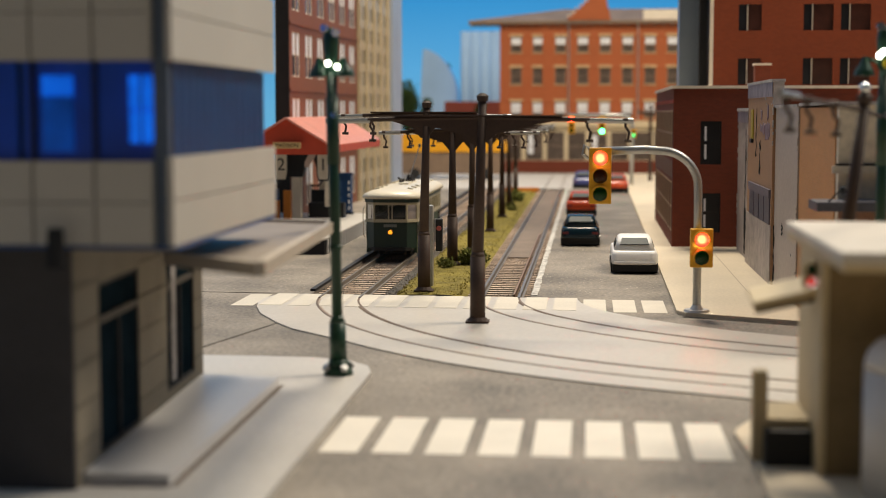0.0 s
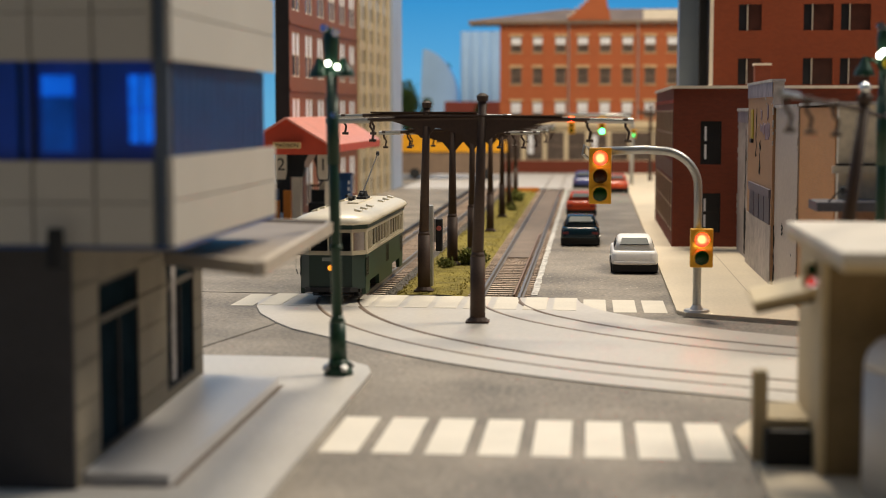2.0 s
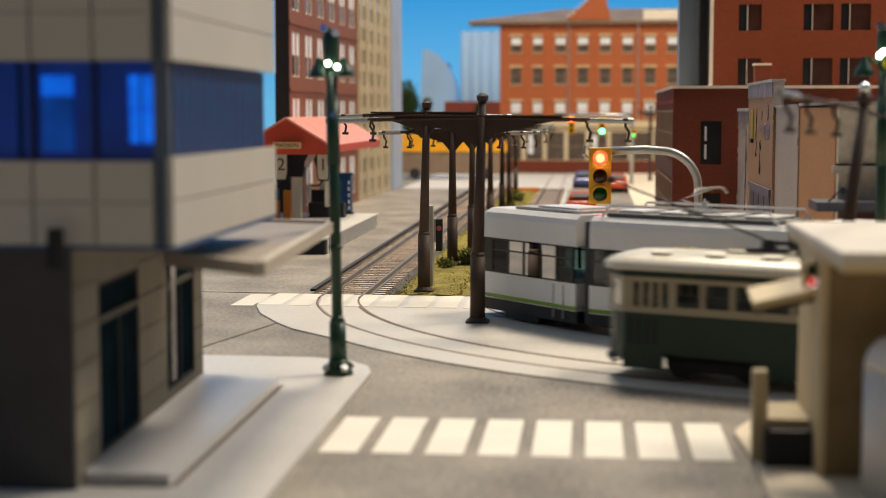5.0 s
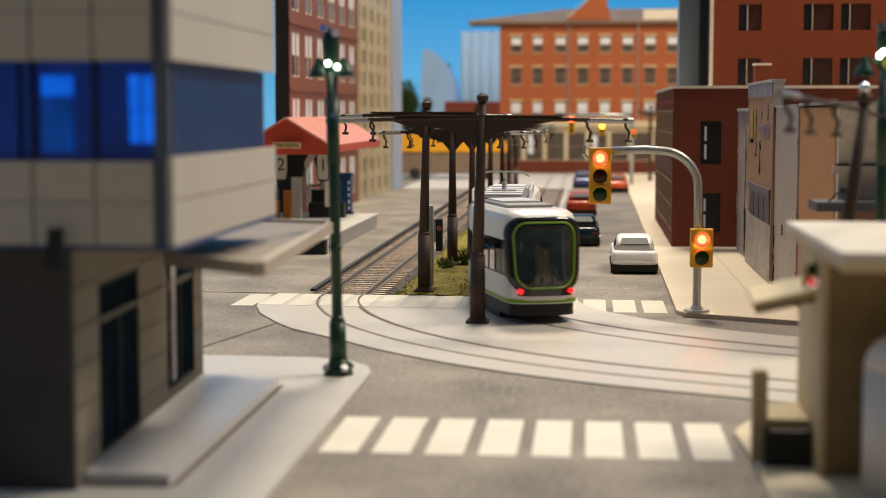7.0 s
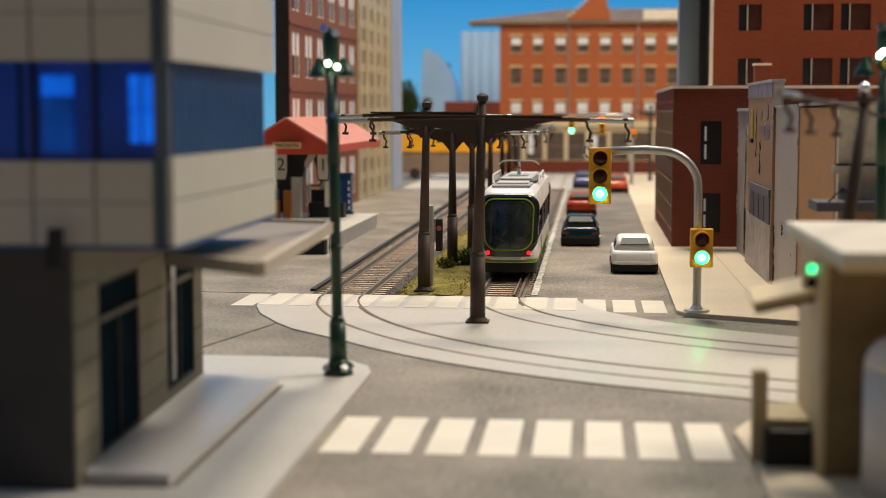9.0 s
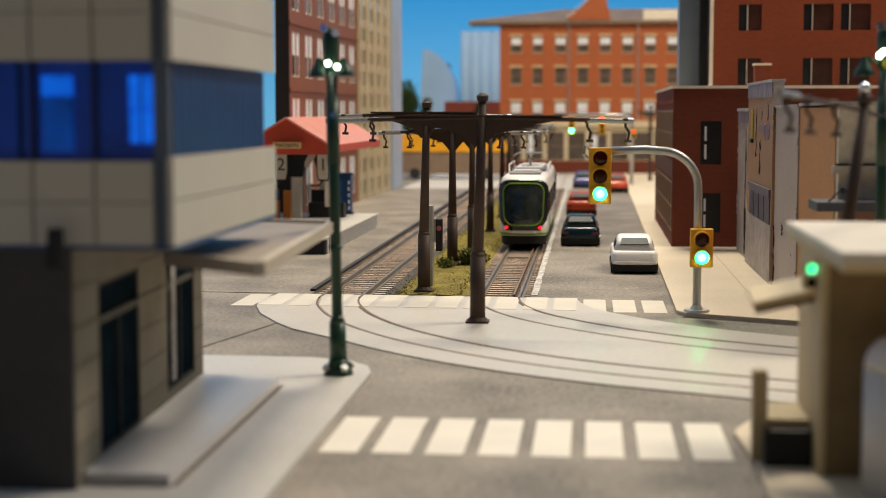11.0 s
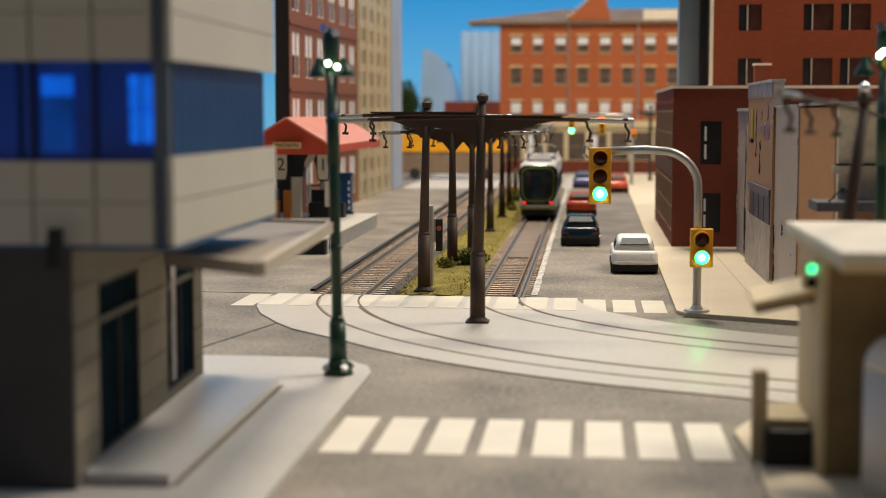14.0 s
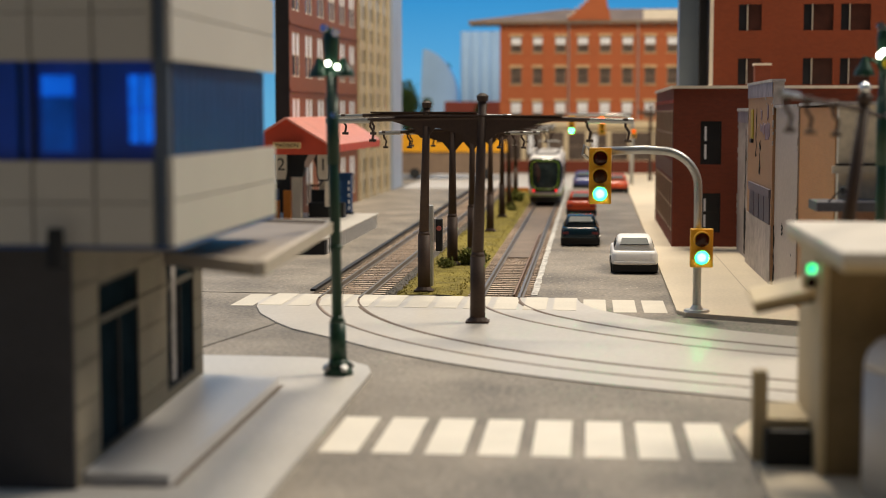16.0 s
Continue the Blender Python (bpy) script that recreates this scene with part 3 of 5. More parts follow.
part("roof", roof, mat("brown_grey_roofing", (0.20, 0.155, 0.135), 0.8, vary=0.3, coarse=30), fb, "brown-grey sloping roof")
gable = bmn()
for i in range(6):
    box(gable, 86 + i * 5.0, 139 - i * 1.0, -6, -2, 192.3 + i * 4.6, 196.95 + i * 4.6)
part("gable", gable, BRICK_F, fb, "stepped brick gable")
for i in range(6):
    part("gable_step", obox(84.5 + i * 5.0, 90 + i * 5.0, -6.3, -1.7, 197.0 + i * 4.6, 198.2 + i * 4.6), TRIM, fb)
part("parapet_block", obox(180, 232, -3, 6, 192.1, 205), TRIM, fb, "pale stone roof block")
part("side_wall", obox(0, 330, 4, 90, 0, 188), BRICK_F, fb)
for u in (87, 174):
    part("downpipe", cyl(bmn(), (u, -1.8, 66), (u, -1.8, 188.4), 0.9), STEEL, fb, "grey downpipe")

# pale blue silos
for i in range(4):
    s = bmn()
    cyl(s, (-190 + i * 15, 2330, 0), (-190 + i * 15, 2330, 199), 7.8, n=24)
    tagged(smooth(part("silo", s, SILO)), "pale blue cylindrical grain silo", "silo", group="silos")
dm = bmn()
stack(dm, [(0, [(-262, 2360), (-205, 2360), (-205, 2400), (-262, 2400)]), (110, [(-262, 2360), (-205, 2360), (-205, 2400), (-262, 2400)]), (128, [(-261, 2360), (-210, 2360), (-210, 2400), (-261, 2400)]), (150, [(-260, 2360), (-222, 2360), (-222, 2400), (-260, 2400)]), (166, [(-259, 2360), (-237, 2360), (-237, 2400), (-259, 2400)]), (174, [(-258, 2360), (-252, 2360), (-252, 2400), (-258, 2400)])])
tagged(part("factory_hall", dm, SILO), "pale blue-grey factory hall with a curved roofline", "building")
tagged(part("freight_shed", obox(-205, -118, 2150, 2200, 0, 92), mat("rust_red_shed", (0.25, 0.05, 0.03), 0.6), bevel=1), "rust-red freight shed behind the street", "building")


def tree(x, y, h, r, lo=0.5):
    e = tagged(empty("tree", x, y, 0), "dark green foam tree behind the street", "tree", group="background trees")
    tr = bmn()
    tube(tr, [(0, 0, 0), (0.4, 0.2, h * 0.3), (0, 0.5, h * 0.62)], [r * 0.13, r * 0.10, r * 0.05])
    for k in range(5):
        a = k * 1.26
        tube(tr, [(0, 0.3, h * (0.35 + 0.05 * k)), (math.cos(a) * r * 0.55, math.sin(a) * r * 0.55, h * (0.55 + 0.06 * k))], [r * 0.05, r * 0.02], 5)
    part("trunk", tr, BARK, e)
    cr = bmn()
    for k in range(9):
        a, q = rng.uniform(0, 6.28), rng.uniform(0, 0.55) * r
        clump_cloud(cr, (math.cos(a) * q, math.sin(a) * q, h * rng.uniform(lo, 0.88)), r * rng.uniform(0.35, 0.55), 150, r * 0.10, rng)
    part("crown", cr, TREE, e)


tree(-236, 2000, 124, 26)
tree(-218, 2040, 108, 20)
tree(-246, 2050, 112, 22)
tree(-229, 2450, 172, 14, 0.76)
tree(-150, 2120, 108, 16)

# left flats: a printed brick front and a cream tower beyond
lf = tagged(empty("brick_loft_building", 0, 0, 0), "dark red brick loft building with pale sash windows", "building")
ops = []
for r in range(5):
    z0 = 9 + r * 46
    for c in range(6):
        u = 9 + c * 43
        for k in (0, 12.6):
            ops += [(u + k, u + k + 11.2, z0, z0 + 31)]
w = bmn()
m = wall(w, (-206, 1040), (-199, 1299), 0, 228, ops, 3)
part("wall", w, BRICK_L, lf)
for i, o in enumerate(ops):
    u0, u1, z0, z1 = o
    window(m, o, lf, GREYWIN, TRIM, True, None, 0.8, 0.52)
for r in range(5):
    part("string_course", box(bmn(), 0, 259, -0.8, 0, 45 + r * 46, 47 + r * 46, m), BRICK_L, lf)
part("end_wall", obox(-216, -206.2, 1039, 1299, 0, 228), BLACK, lf, "black unpainted end of the flat")
ct = tagged(empty("cream_tower", 0, 0, 0), "cream stone office tower with rows of small windows", "building")
ops = [(9 + c * 21, 20 + c * 21, 5 + r * 19, 17 + r * 19) for c in range(9) for r in range(13)]
w = bmn()
m = wall(w, (-198.5, 1302), (-196, 1498), 0, 260, ops, 3)
part("wall", w, TOWERSTONE, ct)
for i, o in enumerate(ops):
    window(m, o, ct, DARKWIN if i % 3 else GREYWIN, None)
for c in range(5):
    part("pier", box(bmn(), 1 + c * 42, 6 + c * 42, -1.5, 0, 0, 260, m), CREAM, ct)
part("core", obox(-240, -203, 1302, 1498, 0, 260), CREAM, ct)
tagged(part("blue_grey_tower", obox(-240, -194, 1500, 1573, 0, 260), BLUEWALL), "plain pale blue-grey tower wall", "building")

# right: low dark brick building
bb = tagged(empty("dark_brick_building", 46, 860, 1.4), "low dark red brick building with a cream coping", "building")
ops = [(15, 26.5, 8, 30), (15, 26.5, 46, 70)]
w = bmn()
m = wall(w, (0, 0), (120, 0), 0, 88, ops, 3)
part("wall", w, BRICK_D, bb)
for o in ops:
    w1 = window(m, o, bb, DARKWIN, BLACK, True, None, 1.5)
    part("reveal_strip", box(bmn(), o[0] + 2.2, o[0] + 3.4, 0.6, 0.95, o[2] + 3, (o[2] + o[3]) / 2 - 1, m), WHITEWIN, w1)
    part("reveal_strip", box(bmn(), o[0] + 2.2, o[0] + 3.4, 0.6, 0.95, (o[2] + o[3]) / 2 + 1, o[3] - 3, m), WHITEWIN, w1)
ops = [(10 + 24 * c, 24 + 24 * c, z0, z1) for c in range(9) for z0, z1 in ((8, 36), (50, 76))]
w = bmn()
m = wall(w, (0, 225), (0, 3.05), 0, 88, ops, 3)
part("wall", w, BRICK_D, bb)
TANFRAME = mat("tan_window_frame", (0.52, 0.37, 0.24), 0.6, vary=0.15)
for o in ops:
    window(m, o, bb, GREENPANE if o[2] > 40 else BROWNPANE, TANFRAME, True, None, 0.3)
for c in range(10):
    part("pilaster", box(bmn(), 2 + 24 * c, 6 + 24 * c, -0.2, 0, 0, 80, m), BRICK_D, bb)
    part("pilaster_cap", box(bmn(), 1.2 + 24 * c, 6.8 + 24 * c, -0.5, 0, 80.02, 82, m), REDFASC, bb)
part("floor_band", box(bmn(), 0, 221, -0.1, 0, 38, 47.5, m), mat("brown_floor_band", (0.13, 0.06, 0.035), 0.6, vary=0.2), bb, "dark brown band between the storeys")
part("coping", obox(-1.2, 121, -1.2, 226, 88, 89.6), TRIM, bb)
part("core", obox(4, 119, 4, 224, 0, 87), BLACK, bb)

# right: tall brick tower behind
tw = tagged(empty("brick_tower", 75, 960, 1.4), "tall red brick tower with paired dark windows", "building")
# A maroon reflection is put into the tower panes' colour.
MAROON = mat("maroon_reflect_pane", (0.055, 0.018, 0.012), 0.3, vary=0.5, fine=120, coarse=50, bump=0)
us = [15.2, 54.4, 76.8, 112, 145]
ops = [(u, u + (14 if u < 30 else 18), 92 + 33 * r, 108 + 33 * r) for u in us for r in range(4)]
w = bmn()
m = wall(w, (0, 0), (200, 0), 0, 235, ops, 3)
part("wall", w, BRICK_T, tw)
for o in ops:
    q = window(m, o, tw, MAROON, None, False, None, 1.5)
    part("side_shade", box(bmn(), o[0], o[0] + 5.1, 1.3, 1.48, o[2], o[3], m), DARKWIN, q)
    part("mullion", box(bmn(), o[0] + 5.2, o[0] + 5.65, 0.3, 1.25, o[2], o[3], m), TRIM, q)
part("corner_trim", obox(-2.2, -0.05, -0.5, 3, 0, 235), TRIM, tw)
part("side_recess", obox(-7.0, -2.3, 20, 30, 0, 235), BLACK, tw, "black recess beside the corner")
part("core", obox(0, 200, 3.1, 200, 0, 234), BLACK, tw)
tagged(part("metal_slab_tower", obox(57, 70, 1010, 1032, 1.4, 240), mat("blue_grey_metal", (0.30, 0.36, 0.42), 0.35, 0.4, vary=0.2, coarse=20)), "blue-grey metal-clad tower wall", "building")
sh = tagged(empty("roof_hatch", 93.4, 890, 0), "small cream-edged brick roof hut", "hut")
part("hut", obox(0, 8.6, 0, 9, 91, 103), BRICK_D, sh)
part("hut_coping", obox(-0.6, 9.2, -0.6, 9.6, 103.02, 104.2), TRIM, sh)

# right: printed card buildings along the walk, seen edge-on
cb = tagged(empty("card_building", 80, 0, 1.4), "grey printed card building with peeling torn edges", "building")
VIOLETCAP = mat("violet_print", (0.25, 0.22, 0.26), 0.5, vary=0.4, fine=220, coarse=60)
SLATE = mat("slate_print", (0.085, 0.08, 0.115), 0.4, vary=0.35, fine=300, coarse=90)
part("bay", obox(0, 60, 776, 842, 0, 75.5), PRINTGREY, cb)
part("bay_cap", obox(-0.8, 61, 775.4, 843, 75.5, 77), CARDRAW, cb)
part("cap_band", obox(-0.5, -0.02, 776.4, 841, 69.5, 75.45), VIOLETCAP, cb, "faded violet band under the roof edge")
# tall bay: tan brick print under a violet band, shop print above a pale plinth
part("bay", obox(-1.5, 3, 672, 775.9, 0, 88), brick_mat("pink_tan_brick", (0.40, 0.25, 0.15), (0.36, 0.22, 0.13), (0.38, 0.27, 0.18)), cb, "pinkish tan brick tall bay")
part("bay_cap", obox(-2.2, 3.6, 671.2, 776.6, 88, 89.2), CARDRAW, cb)
part("cap_band", obox(-1.9, -1.52, 673, 775.6, 81.6, 87.95), VIOLETCAP, cb, "faded violet band under the roof edge")
part("end_face", obox(-1.5, 3, 671.2, 671.95, 77, 87.95), PRINTGREY, cb)
part("shop_panel", obox(-2.0, -1.52, 677, 760, 25.8, 37.4), SLATE, cb, "dark slate shop window print")
part("shop_fascia", obox(-2.5, -1.52, 675, 762, 37.4, 41.2), mat("slate_fascia", (0.13, 0.115, 0.15), 0.45, vary=0.25), cb, "slate fascia over the shop window")
for y in (697, 718, 739):
    part("shop_mullion", obox(-2.3, -2.02, y - 0.5, y + 0.5, 25.8, 37.3), mat("slate_mullion", (0.15, 0.13, 0.17), 0.5), cb)
part("plinth", obox(-2.0, -1.52, 672, 775.9, 0, 25.6), PRINTGREY, cb, "pale printed plinth")
part("banner", obox(-2.1, -1.55, 749, 758, 62.2, 76.2), mat("yellow_banner", (0.42, 0.32, 0.03), 0.5), cb, "narrow yellow banner")
part("banner_bracket", obox(-2.6, -1.52, 750, 759, 60.2, 62.1), BLACK, cb)
for y0, y1, z0, z1 in ((682, 700, 62, 71), (702, 720, 64, 70.5), (688, 692, 71.2, 79), (713, 719, 71, 77)):
    st = bmn()
    ys = [y0 + (y1 - y0) * i / 6 for i in range(7)]
    prism(st, [(y, z0 + rng.uniform(0, 2.5)) for y in ys] + [(y, z1 - rng.uniform(0, 2.0)) for y in ys[::-1]], 0, 0.2)
    bmesh.ops.transform(st, matrix=Matrix(((0, 0, -1, -1.52), (1, 0, 0, 0), (0, 1, 0, 0), (0, 0, 0, 1))), verts=st.verts)
    part("print_stain", st, mat("violet_stain", (0.20, 0.13, 0.17), 0.5, vary=0.5, fine=500, coarse=120), cb, "faded violet print stain")
for yc, za, zb, xo in ((842, 0, 75, 0), (775.8, 26, 88, -1.5), (672, 60, 88, -1.5), (600, 0, 77, -0.4), (700, 80, 88, -1.5)):
    for k in range(9):
        z = rng.uniform(za, zb - 4)
        part("torn_chip", box(bmn(), xo - 0.35, xo + 0.2, yc - rng.uniform(0.6, 1.8), yc + 0.02, z, z + rng.uniform(0.6, 3.2)), CARDRAW, cb, "pale torn card edge" if k == 0 else "")
for k in range(16):
    y, z = rng.uniform(606, 838), rng.uniform(4, 84)
    xo = -1.5 if 672 < y < 776 else -0.4 if y < 672 else 0
    if z > 70 and xo > -1 or 672 < y < 776 and z < 44:
        continue
    part("scuff", obox(xo - 0.2, xo + 0.1, y, y + rng.uniform(0.8, 2.6), z, z + rng.uniform(0.3, 1.2)), CARDRAW, cb)
for y, z0, z1, xo in ((796, 2, 66, -0.5), (797.5, 2, 34, -0.5), (793, 10, 26, -0.5), (734, 54, 77, -1.9), (718, 46, 62, -1.9), (668, 2, 26, -0.8), (640, 24, 29, -0.8), (770, 6, 24, -2.8)):
    tear = bmn()
    pts = [(xo, y + rng.uniform(-1.4, 1.4), z0 + (z1 - z0) * i / 9) for i in range(10)]
    tube(tear, pts, [0.05 + 0.34 * rng.random() for _ in pts], 5)
    part("tear", tear, BLACK, cb, "dark tear in the card")
# smooth grey pilaster, tan brick bay and the plastered end that faces the crossing
part("pilaster", obox(-0.4, 60, 599, 671, 0, 76.8), mat("smooth_grey_print", (0.42, 0.355, 0.31), 0.5, vary=0.14, fine=500, coarse=25), cb, "smooth violet-grey pilaster")
part("bay_cap", obox(-1.1, 61, 598.6, 671.1, 76.8, 77.9), CARDRAW, cb)
part("bay", obox(0.2, 60, 513, 598.9, 0, 76.4), BRICK_B, cb, "tan brick bay")
part("end_wall", obox(0.6, 130, 508, 512.9, 0, 77.2), PRINTPALE, cb, "pale plastered end wall")
part("bay_cap", obox(-0.4, 131, 507, 598.5, 77.22, 78.3), CARDRAW, cb)
part("ledge", obox(-1.5, 130, 505.6, 507.9, 55, 57.4), PRINTPALE, cb, "pale plaster ledge")
part("ledge_shadow_gap", obox(-0.5, 130, 507.2, 507.95, 57.45, 58.1), BROWN, cb, "brown line over the ledge")
part("shop_front", obox(0.8, 130, 506, 507.95, 0, 43.4), mat("brown_shop_front", (0.27, 0.135, 0.08), 0.6, vary=0.3), cb, "brown shop front")
part("shop_awning", obox(-8.8, 110, 489, 507.9, 43.6, 46.6), mat("slate_awning", (0.075, 0.075, 0.095), 0.5, vary=0.3), cb, "dark slate awning over the shop", bevel=0.2)
for x in (-5, 33, 71):
    wl = part("wall_lamp", tube(bmn(), [(x, 490.5, 46.6), (x + 2.2, 490, 49.0), (x + 4.2, 489.5, 50.6)], 0.28, 6), BLACK, cb, "small black awning lamp")
    part("lamp_hood", cyl(bmn(), (x + 4.0, 489.5, 51.4), (x + 5.2, 489.5, 49.7), 0.8, 1.5, 10), BLACK, wl)

# left: modern corner block, white panels over a dark ground floor
mb = tagged(empty("modern_corner_building", -80, 286, 0), "modern corner block with white panels and blue ribbon glazing", "building")
X0 = -190


def band(z0, z1, name="panel"):
    for i in range(15):
        a, b_ = X0 + 3.1 + i * 12.3, min(-3.5, X0 + 3.1 + i * 12.3 + 11.8)
        for zz in range(2):
            h = (z1 - z0 - (0.8 if z0 < 60 else 0)) / 2
            part(name, obox(a, b_, 0, 3, z0 + zz * h + (0.2 if zz else 0), z0 + zz * h + h), PANEL, mb)
    for zz in range(2):
        h = (z1 - z0) / 2
        part(name, obox(-0.3, 0.9, -1.2, 94, z0 + zz * h + (0.25 if zz else 0), z0 + zz * h + h), PANEL, mb)


band(50.5, 67.5)
band(86, 104)
part("core", obox(X0, -3.2, 3.2, 91.8, 50.7, 104), BLUETRIM, mb)
part("corner_post", obox(-3.4, -0.35, 1.0, 3.1, 50.4, 125), mat("slate_blue_post", (0.10, 0.13, 0.18), 0.5, vary=0.2), mb)
part("upper_glazing", obox(X0, -2.0, 1.4, 92, 104.1, 125), BLUEGLASS, mb, "deep blue upper glazing")
for i in range(6):
    a = X0 + i * 32
    part("ribbon_pane", obox(a + 0.6, min(a + 31.4, -3.5), 1.8, 2.6, 66.8, 85.9), BLUEGLASS, mb, "deep blue ribbon pane")
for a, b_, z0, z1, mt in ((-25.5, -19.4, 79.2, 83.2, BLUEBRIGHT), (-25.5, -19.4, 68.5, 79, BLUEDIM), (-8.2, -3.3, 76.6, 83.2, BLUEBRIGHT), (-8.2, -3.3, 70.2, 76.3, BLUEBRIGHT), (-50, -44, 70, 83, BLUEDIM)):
    part("bright_pane", obox(a, b_, 1.2, 1.75, z0, z1), mt, mb, "bright blue pane with added glow")
for i in range(1, 15):
    a = X0 + 2.85 + i * 12.3
    part("ribbon_mullion", obox(a - 0.45, a + 0.45, 0.9, 1.75, 66.8, 85.9), mat("navy_mullion", (0.006, 0.012, 0.05), 0.5), mb)
part("glazing_bar", obox(-6.0, -5.6, 0.9, 1.15, 70.2, 83.2), BLUETRIM, mb)
# Near-black matte colour puts the dark of the fin gaps into the glass.
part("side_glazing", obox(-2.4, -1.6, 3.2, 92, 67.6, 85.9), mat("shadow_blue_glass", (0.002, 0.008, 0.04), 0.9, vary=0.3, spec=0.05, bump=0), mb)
for i in range(15):
    part("fin", obox(-1.55, -1.25, 3.6 + i * 6, 6.7 + i * 6, 67.6, 85.9), BLUEFIN, mb, "blue-grey glazing fin")
part("soffit", obox(X0, 1.0, 0.4, 93, 49.6, 50.4), BLUETRIM, mb)
# ground floor
DOORGLASS = mat("dark_door_glass", (0.013, 0.025, 0.034), 0.9, vary=0.4, spec=0.0, bump=0)
ops = [(17.8, 51.8, 4.2, 40.6), (80, 112, 6, 40.2)]
w = bmn()
m = wall(w, (-21, 4), (-27, 127), 1.4, 49.5, ops, 3)
part("ground_floor_wall", w, TAUPE, mb, "taupe block ground-floor wall")
COURSE = mat("course_line", (0.16, 0.14, 0.10), 0.8)
for i in range(1, 6):
    for u0, u1 in ((0, 17.6), (52, 79.8), (112.2, 123)):
        part("block_course", box(bmn(), u0, u1, -0.25, 0, 1.4 + i * 8, 1.7 + i * 8, m), COURSE, mb)
for o in ops:
    q = window(m, o, mb, DOORGLASS, BLACK, False, None, 0.7)
    part("door_rail", box(bmn(), o[0] + 1, o[1] - 1, 0.1, 0.68, 31.8, 33.3, m), mat("dim_door_rail", (0.10, 0.09, 0.07), 0.6), q)
    part("centre_stile", box(bmn(), (o[0] + o[1]) / 2 - 0.4, (o[0] + o[1]) / 2 + 0.4, 0.1, 0.68, o[2], 31.4, m), BLACK, q)
    if o[0] > 60:
        part("side_strip", box(bmn(), o[0] + 5.5, o[0] + 10.5, 0.05, 0.6, o[2] + 2, 38, m), CARDRAW, q, "grey strip beside the door")
part("front_wall", obox(X0, -21.2, 3.0, 7, 1.4, 49.5), DARKWALL, mb, "charcoal front wall")
part("back_core", obox(X0, -32, 8, 130, 1.4, 49.5), DARKWALL, mb)
part("vent_cap", cyl(bmn(), (-21.5, -4, 46.5), (-21.5, -4, 54), 1.9, 1.5), BLACK, mb)
aw = tagged(empty("awning", 0, 0, 0), "flat taupe awning over the shop entrance", "awning")
part("awning_panel", prism(bmn(), [(-69.0, 313), (-74.5, 429), (-103, 436), (-94, 334)], 43.2, 44.4), AWNING, aw)
rim = bmn()
for p, q in (((-68.0, 310), (-73.5, 432)), ((-68.0, 310), (-94, 332)), ((-73.5, 432), (-103, 440))):
    d = (Vector(q) - Vector(p)).normalized()
    nrm = Vector((-d.y, d.x)) * 1.0
    prism(rim, [(p[0] - nrm.x, p[1] - nrm.y), (q[0] - nrm.x, q[1] - nrm.y), (q[0] + nrm.x, q[1] + nrm.y), (p[0] + nrm.x, p[1] + nrm.y)], 42.2, 45.2)
part("awning_frame", rim, AWNEDGE, aw)
tagged(part("podium", prism(bmn(), [(-83.5, 294), (-84.5, 408), (-118, 411), (-118, 294)], 1.4, 3.8), PODIUM, bevel=0.3), "pale stone entrance podium on the sidewalk", "podium", kind="structure")

# Thin brown strip stands in for the shade along the podium's foot.
joint = bmn()
strip(joint, [(-83.3, 294), (-84.3, 408)], [(-82.0, 294), (-83.2, 408)], 1.4, 1.52)
strip(joint, [(-118, 293.8), (-83.3, 293.8)], [(-118, 292.6), (-83.3, 292.6)], 1.4, 1.52)
tagged(part("podium_shade_strip", joint, mat("brown_shade", (0.16, 0.12, 0.09), 0.8)), "dark strip of painted shade at the foot of the podium", "joint", kind="structure")

# right: beige corner kiosk close by
kb = tagged(empty("corner_kiosk", 51.5, 317, 1.2), "beige corner kiosk with an off-white flat roof", "kiosk")
part("wall", obox(-3.2, 90, 0, 33, 0, 45), BEIGE, kb, bevel=0.3)
part("corner_board", obox(-4.0, -2.6, -0.7, 33.4, 0, 45), BEIGE, kb)
# Panel added; the shade of the unlit front is put into its colour.
part("front_panel", obox(-2.5, 90, -0.6, -0.05, 0, 44.9), mat("olive_brown_shade", (0.25, 0.175, 0.08), 0.6, vary=0.25, bump=0.08), kb, "olive-brown front panel, darkened for its shaded side")
part("roof", obox(-4.8, 95, -29, 54, 46.6, 49.0), ROOFW, kb, bevel=0.6)
part("roof_edge", obox(-4.2, 95, -28, 53, 45.02, 46.55), BEIGE, kb)
flap = bmn()
mm = Matrix.Translation((-10, 13, 36.6)) @ Matrix.Rotation(radians(-13), 4, "Y") @ Matrix.Rotation(radians(14), 4, "X")
box(flap, -7.2, 7.2, -4.6, 4.6, -0.9, 0.9, mm)
part("flap", flap, BEIGE, kb, "raised off-white hatch flap", bevel=0.2)
part("flap_underside", box(bmn(), -7.0, 7.0, -4.7, 4.4, -1.7, -0.95, mm), BROWN, kb, "dark brown underside of the flap")
part("flap_arm", cyl(bmn(), (-4.4, 14, 36.2), (-3.0, 14, 36.8), 0.7), BLACK, kb)
pb = tagged(empty("planter_box", 37, 324, 1.2), "black planter box with a beige top beside the kiosk", "planter")
part("tub", obox(0.6, 10.3, 0, 22, 0, 7.6), BLACK, pb)
part("tub_top", obox(0.6, 10.3, 4, 24, 7.6, 9.4), BEIGE, pb, "beige top board")
lw = tagged(empty("gate_post", 36, 330, 1.2), "beige upright post beside the planter", "post")
part("post", obox(-0.7, 2.5, -1, 3, 0, 19.6), BEIGE, lw, bevel=0.5)
tank = tagged(empty("tank", 66.0, 303, -1.6), "grey-white rounded tank beside the kiosk", "tank")
